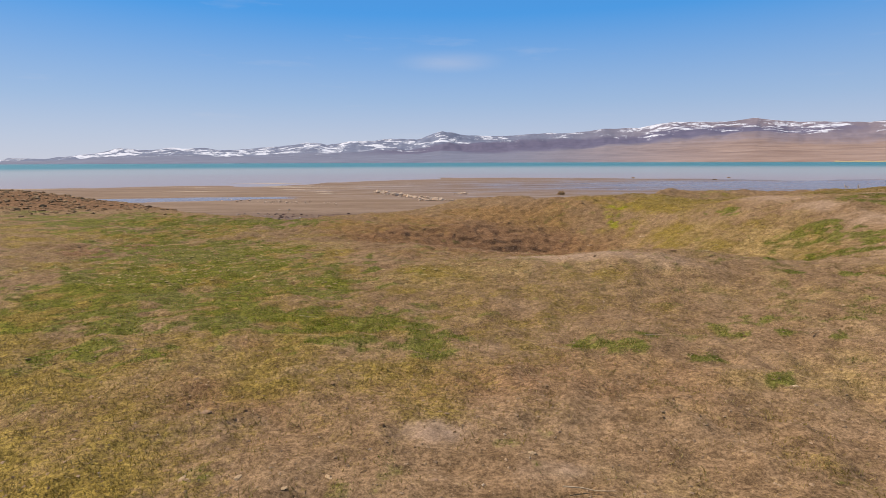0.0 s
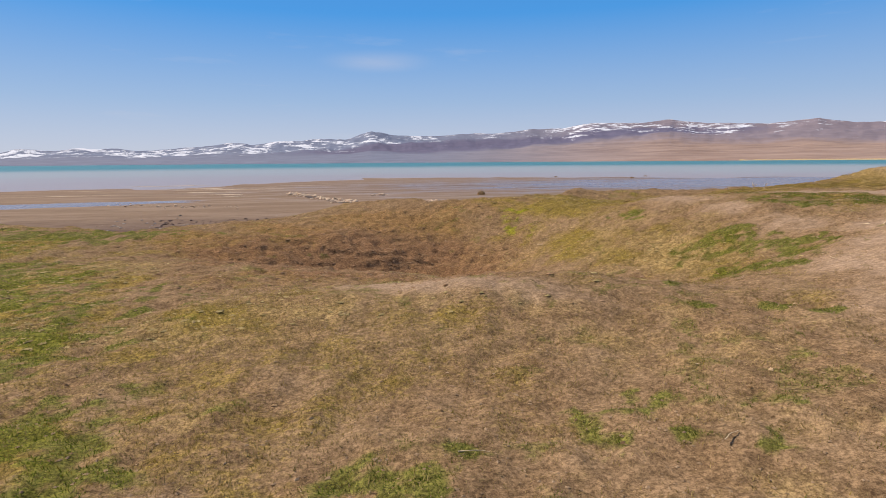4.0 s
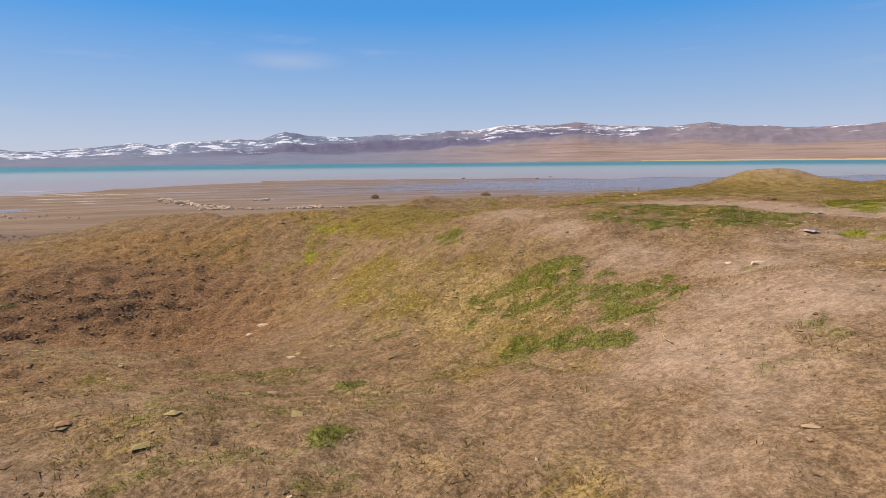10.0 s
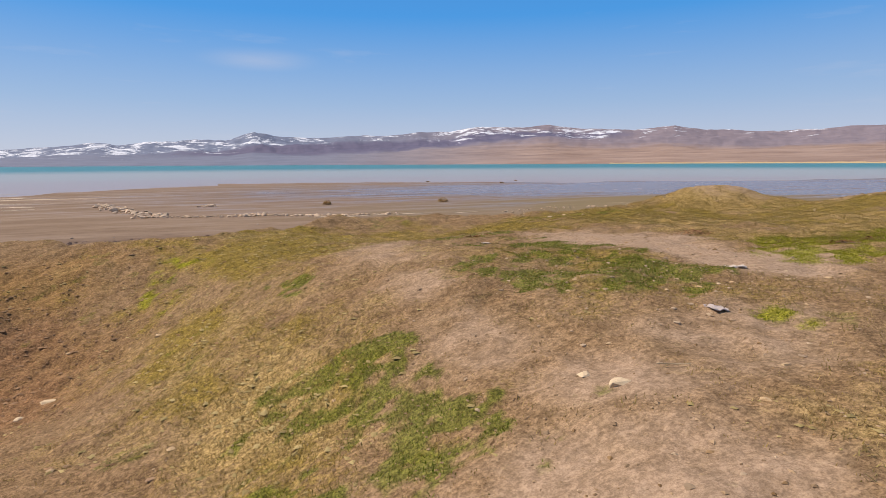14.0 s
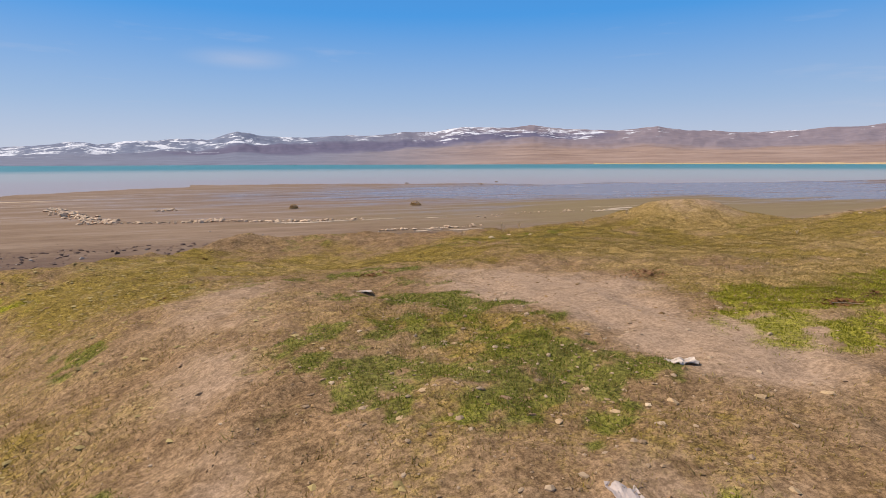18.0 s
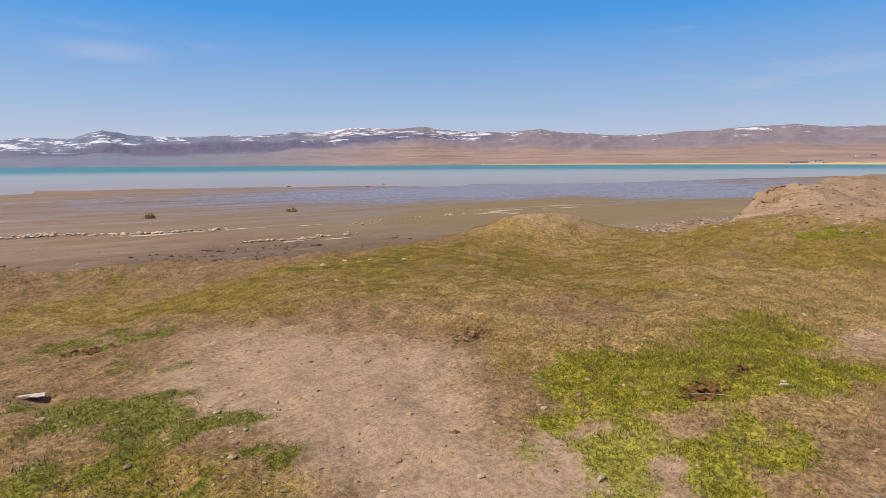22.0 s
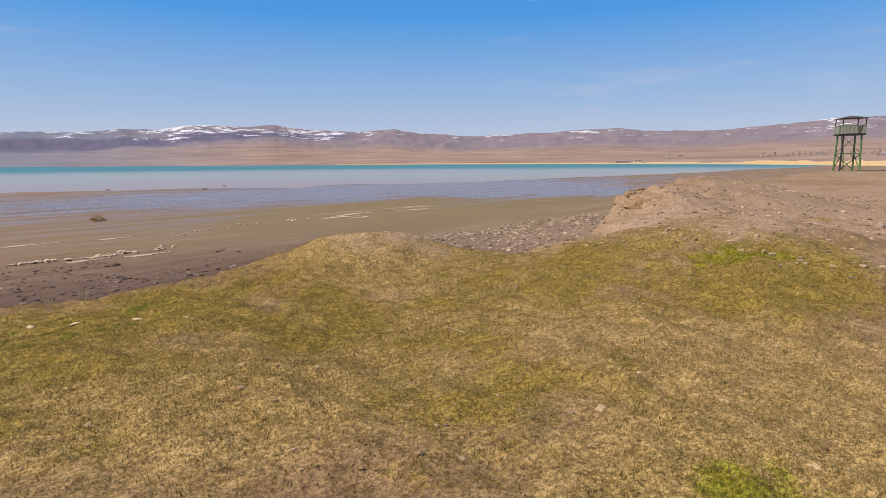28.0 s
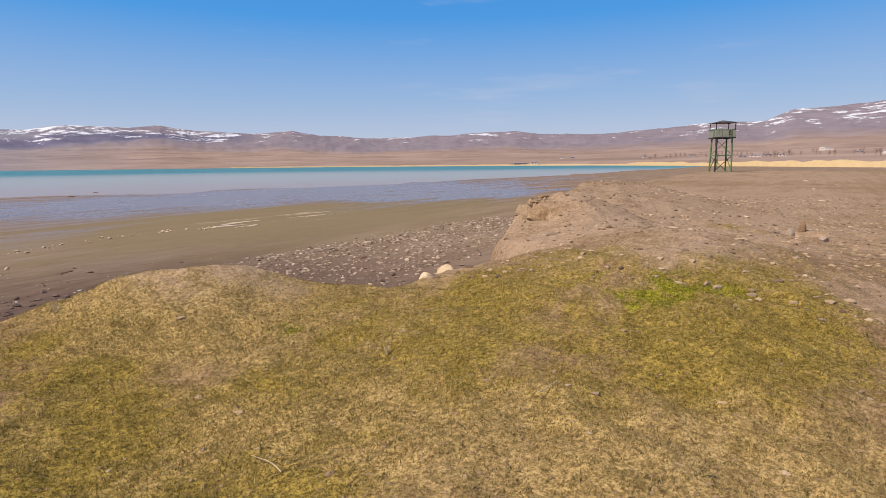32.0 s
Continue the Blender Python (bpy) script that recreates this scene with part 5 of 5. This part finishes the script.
blades("grass_tufts", 9000, tuft_chance, 0.028, 0.0050, 13, per_island("tuft_blades", (0.19, 0.140, 0.045), (0.50, 0.370, 0.15), through_light=0.35), 12, "low tufts of olive and straw coloured grass", "grass", NEAR, 0.04, 1.8)


def scatter_stones(name, x, y, size, material, seed, label, category, sink=0.25, crumbs=False, squash=1.0):
    """Small stones of twenty faces each, or crumbs of eight, joined."""
    q = np.random.RandomState(seed)
    bm = bmesh.new()
    if crumbs:
        bmesh.ops.convex_hull(bm, input=[bm.verts.new(p) for p in ((0.5, 0, 0.1), (-0.5, 0.1, 0), (0, 0.5, 0), (0.1, -0.5, 0.05), (0, 0, 0.5), (0, 0, -0.5))])
    else:
        bmesh.ops.create_icosphere(bm, subdivisions=1, radius=0.5)
    bm.verts.index_update()
    base = np.array([v.co[:] for v in bm.verts])
    tri = np.array([[v.index for v in f.verts] for f in bm.faces])
    bm.free()
    n = len(x)
    k = base[None] * (1 + 0.35 * q.uniform(-1, 1, (n, len(base), 1)))
    k = k * np.stack([np.ones(n), q.uniform(0.5, 0.95, n), squash * q.uniform(0.3, 0.65, n)], -1)[:, None, :] * size[:, None, None]
    a = q.uniform(0, 6.283, n)
    c, s = np.cos(a)[:, None], np.sin(a)[:, None]
    v = np.stack([k[..., 0] * c - k[..., 1] * s + x[:, None], k[..., 0] * s + k[..., 1] * c + y[:, None], k[..., 2] + (lie(x, y, Z)[0] + (0.25 - sink) * size)[:, None]], -1)
    f = tri[None] + (np.arange(n) * len(base))[:, None, None]
    ob = mesh_object(name, v.reshape(-1, 3), f.reshape(-1, 3), material, smooth_shade=False)
    return tagged(ob, label, category, kind="stuff")


m_peb = per_island("pebbles", (0.26, 0.165, 0.092), (0.56, 0.41, 0.265))
m_crumb = per_island("earth_crumbs", (0.15, 0.084, 0.036), (0.38, 0.235, 0.115))
m_beach = per_island("beach_stones", (0.10, 0.065, 0.045), (0.58, 0.43, 0.31))
q = np.random.RandomState(8)
x, y = q.uniform(-8, 26, 26000), q.uniform(2.6, 22, 26000)
g_, b_, r_ = lie(x, y, *COVER)
keep = q.uniform(0, 1, len(x)) < 0.28 + 0.5 * b_ + 0.6 * r_
x, y = x[keep], y[keep]
half = len(x) // 3
scatter_stones("pebbles", x[:half], y[:half], 0.012 + 0.03 * q.random_sample(half) ** 3, m_peb, 3, "small pale pebbles strewn over the earth", "pebbles", crumbs=True)
scatter_stones("earth_crumbs", x[half:], y[half:], 0.014 + 0.045 * q.random_sample(len(x) - half) ** 3, m_crumb, 4, "dark crumbs of dry earth over the pasture", "earth", crumbs=True)
x, y = q.uniform(-7, 22, 160000), q.uniform(2.6, 19, 160000)
g_, b_, r_ = lie(x, y, *COVER)
off = np.abs(-0.64 * (x - 1) + 0.77 * (y - 1))
keep = q.uniform(0, 1, len(x)) < (0.45 - 0.25 * b_ + 0.6 * r_) * (1 - 0.6 * lie(x, y, TURF[0])[0]) * np.clip(1.3 - off / 10, 0.15, 1)
x, y = x[keep][:50000], y[keep][:50000]
scatter_stones("soil_clods", x, y, 0.010 + 0.032 * q.random_sample(len(x)) ** 2.6, per_island("soil_clods", (0.19, 0.120, 0.066), (0.42, 0.280, 0.160)), 31, "brown clods of trodden dry soil", "earth", 0.22, True, 0.75)
# broken turf round the hollow and on the slopes
x, y = q.uniform(-9, 12, 60000), q.uniform(8.5, 21, 60000)
g_, b_, r_ = lie(x, y, *COVER)
o_, w_, u_, l_ = lie(x, y, *TURF)
on, = lie(x, y, ON)
dice = q.uniform(0, 1, len(x))
keep = (dice < 0.5 * r_ + 0.15 * u_) & (on > 0.7)
scatter_stones("turf_lumps", x[keep], y[keep], 0.03 + 0.09 * q.random_sample(keep.sum()) ** 2.2, per_island("turf_lumps", (0.16, 0.088, 0.045), (0.38, 0.220, 0.115)), 41, "red-brown lumps of broken turf round the hollow", "earth", 0.25, True, 0.5)
keep = (dice < 0.25 * o_ + 0.35 * w_) & (r_ < 0.4) & (b_ < 0.4) & (on > 0.7) & (x < 10.5)
scatter_stones("grass_clumps", x[keep], y[keep], 0.03 + 0.08 * q.random_sample(keep.sum()) ** 2.0, per_island("grass_clumps", (0.22, 0.160, 0.058), (0.46, 0.340, 0.145)), 42, "low straw and olive clumps of dry turf on the slope", "grass", 0.22, True, 0.45)
x, y = np.concatenate([q.normal(11.8, 0.9, 260), q.uniform(9, 22, 300)]), np.concatenate([q.normal(12.4, 1.1, 260), q.uniform(9, 18, 300)])
scatter_stones("field_stones", x, y, 0.02 + 0.045 * q.random_sample(560) ** 2, per_island("field_flakes", (0.24, 0.155, 0.088), (0.52, 0.38, 0.25)), 17, "small tan stones lying in the grass", "stones")
x, y = q.normal(-17, 4, 1500), q.normal(23.6, 1.4, 1500)
scatter_stones("bank_clods", x, y, 0.05 + 0.22 * q.random_sample(1500) ** 3, m_crumb, 16, "dark clods along the far brink of the bank", "earth")
x, y = q.uniform(22.5, 46, 9000), q.uniform(10.5, 20, 9000)
on, = lie(x, y, ON)
keep = on > 0.6
scatter_stones("headland_crumbs", x[keep], y[keep], 0.02 + 0.11 * q.random_sample(keep.sum()) ** 4, per_island("headland_crumbs", (0.10, 0.06, 0.035), (0.55, 0.39, 0.25)), 14, "brown crumbs of earth and stones on the bare headland", "earth")
x, y = q.uniform(-16, 29, 6500), 27.5 + 17 * q.random_sample(6500) ** 1.3
on, = lie(x, y, ON)
keep = (on < 0.03) & (fbm(x, y, 5, 3, 55) > -0.12)
scatter_stones("mud_clods", x[keep], y[keep], 0.06 + 0.30 * q.random_sample(keep.sum()) ** 3, per_island("mud_clods", (0.045, 0.028, 0.024), (0.26, 0.17, 0.13)), 15, "dark clods of dried mud below the bank", "mud")
# stony beach under the headland, and dark rubble under the bank
x = np.concatenate([q.uniform(33, 62, 5200), q.uniform(35, 47, 500), q.normal(31, 3, 300)])
low = 26.6 + 0.2 * (x - 33)
y = np.concatenate([low[:5200] + (38.5 - low[:5200]) * q.random_sample(5200) ** 0.85 + q.normal(0, 0.5, 5200), 38.0 - 0.12 * (x[5200:5700] - 36) + q.normal(0, 0.55, 500), q.normal(31, 4, 300)])
on, = lie(x, y, ON)
keep = on < 0.25
scatter_stones("beach_stones", x[keep], y[keep], 0.06 + 0.30 * q.random_sample(keep.sum()) ** 4, m_beach, 5, "pale stones strewn over the muddy beach", "stones")
x = q.uniform(-16, 32, 4200)
y = np.interp(x, BX, BY) + 2.0 + np.abs(q.normal(0, 6.5, 4200)) + 2
on, = lie(x, y, ON)
keep = on < 0.1
scatter_stones("shore_rubble", x[keep], y[keep], 0.05 + 0.28 * q.random_sample(keep.sum()) ** 4, per_island("rubble", (0.05, 0.04, 0.038), (0.50, 0.43, 0.37)), 6, "dark clods and pale stones on the mud below the bank", "stones")


def stone_line(points, count, wide, size, seed):
    q = np.random.RandomState(seed)
    s = q.uniform(0, 1, count)
    px, py = zip(*points)
    k = np.linspace(0, 1, len(points))
    x, y = np.interp(s, k, px) + q.normal(0, wide, count), np.interp(s, k, py) + q.normal(0, wide, count)
    scatter_stones("stone_line", x, y, size * (0.35 + 0.9 * q.random_sample(count) ** 2), m_chalk, seed, "line of whitish stones and crust across the mud", "stones", 0.1)


m_chalk = per_island("chalky_stones", (0.50, 0.36, 0.25), (0.74, 0.54, 0.37))
stone_line([(-7.5, 77), (-4.5, 70), (-1, 62), (1, 59)], 260, 0.45, 0.55, 21)
stone_line([(-1, 59.5), (4, 58), (9, 57.5), (14, 55), (20, 54.5)], 230, 0.30, 0.42, 22)
stone_line([(7.5, 58.3), (9, 57.6)], 40, 0.3, 0.5, 23)
stone_line([(3, 72.0), (4.0, 70.5)], 30, 0.5, 0.5, 24)
stone_line([(-24, 63), (-16, 58), (-9, 56)], 60, 0.8, 0.30, 25)
stone_line([(19, 46.5), (23, 46.0), (27, 46.5)], 70, 0.25, 0.35, 26)
stone_line([(28, 52), (36, 55), (44, 54)], 60, 0.5, 0.28, 27)


def salt_crust(x, y, long, wide, seed):
    """A thin ragged sheet of dried salt and scum on the mud."""
    q = random.Random(seed)
    bm = bmesh.new()
    rim = []
    for k in range(26):
        a = k * 6.2832 / 26
        r = 0.55 + 0.45 * q.random() + 0.25 * math.sin(3 * a + seed)
        rim.append(Vector((math.cos(a) * long / 2 * r, math.sin(a) * wide / 2 * r, 0.0)))
    lower, upper = [bm.verts.new(p - Vector((0, 0, 0.05))) for p in rim], [bm.verts.new(p * 0.97 + Vector((0, 0, 0.02 + 0.01 * q.random()))) for p in rim]
    mid = bm.verts.new((0, 0, 0.04))
    for k in range(26):
        n = (k + 1) % 26
        bm.faces.new((lower[k], lower[n], upper[n], upper[k]))
        bm.faces.new((upper[k], upper[n], mid))
    ob = link_bm("salt_crust", bm, m_crust)
    ob.matrix_world = pose(x, y, max(ground_z(x, y), -0.03), 0, 0, q.uniform(-8, 8))
    tagged(ob, "pale ragged crust dried on the brown mud", "crust", "crusts on the mud")


m_crust = plain("mud_crust", (0.52, 0.40, 0.29), 0.95, 0.25, 1.5)
for k, (x, y, l, w) in enumerate(((15.0, 54.0, 5.0, 0.9), (23.3, 46.1, 2.6, 0.6), (21.3, 54.2, 3.4, 0.7), (47.2, 55.5, 6.0, 1.0), (44.5, 54.0, 4.5, 0.8), (45.7, 52.4, 3.0, 0.7), (54.9, 54.6, 6.0, 0.7), (25.0, 44.8, 3.2, 0.6),
                                  (22.2, 45.1, 2.6, 0.5), (-15.3, 77.8, 4.0, 1.4), (-32.6, 110.0, 14.0, 3.0), (-23.8, 96.5, 12.0, 2.2), (-13.9, 73.5, 3.0, 1.0), (18.0, 54.3, 3.0, 0.5), (26.0, 53.6, 2.6, 0.5), (-20.0, 84.0, 9.0, 1.2))):
    salt_crust(x, y, l, w, k)
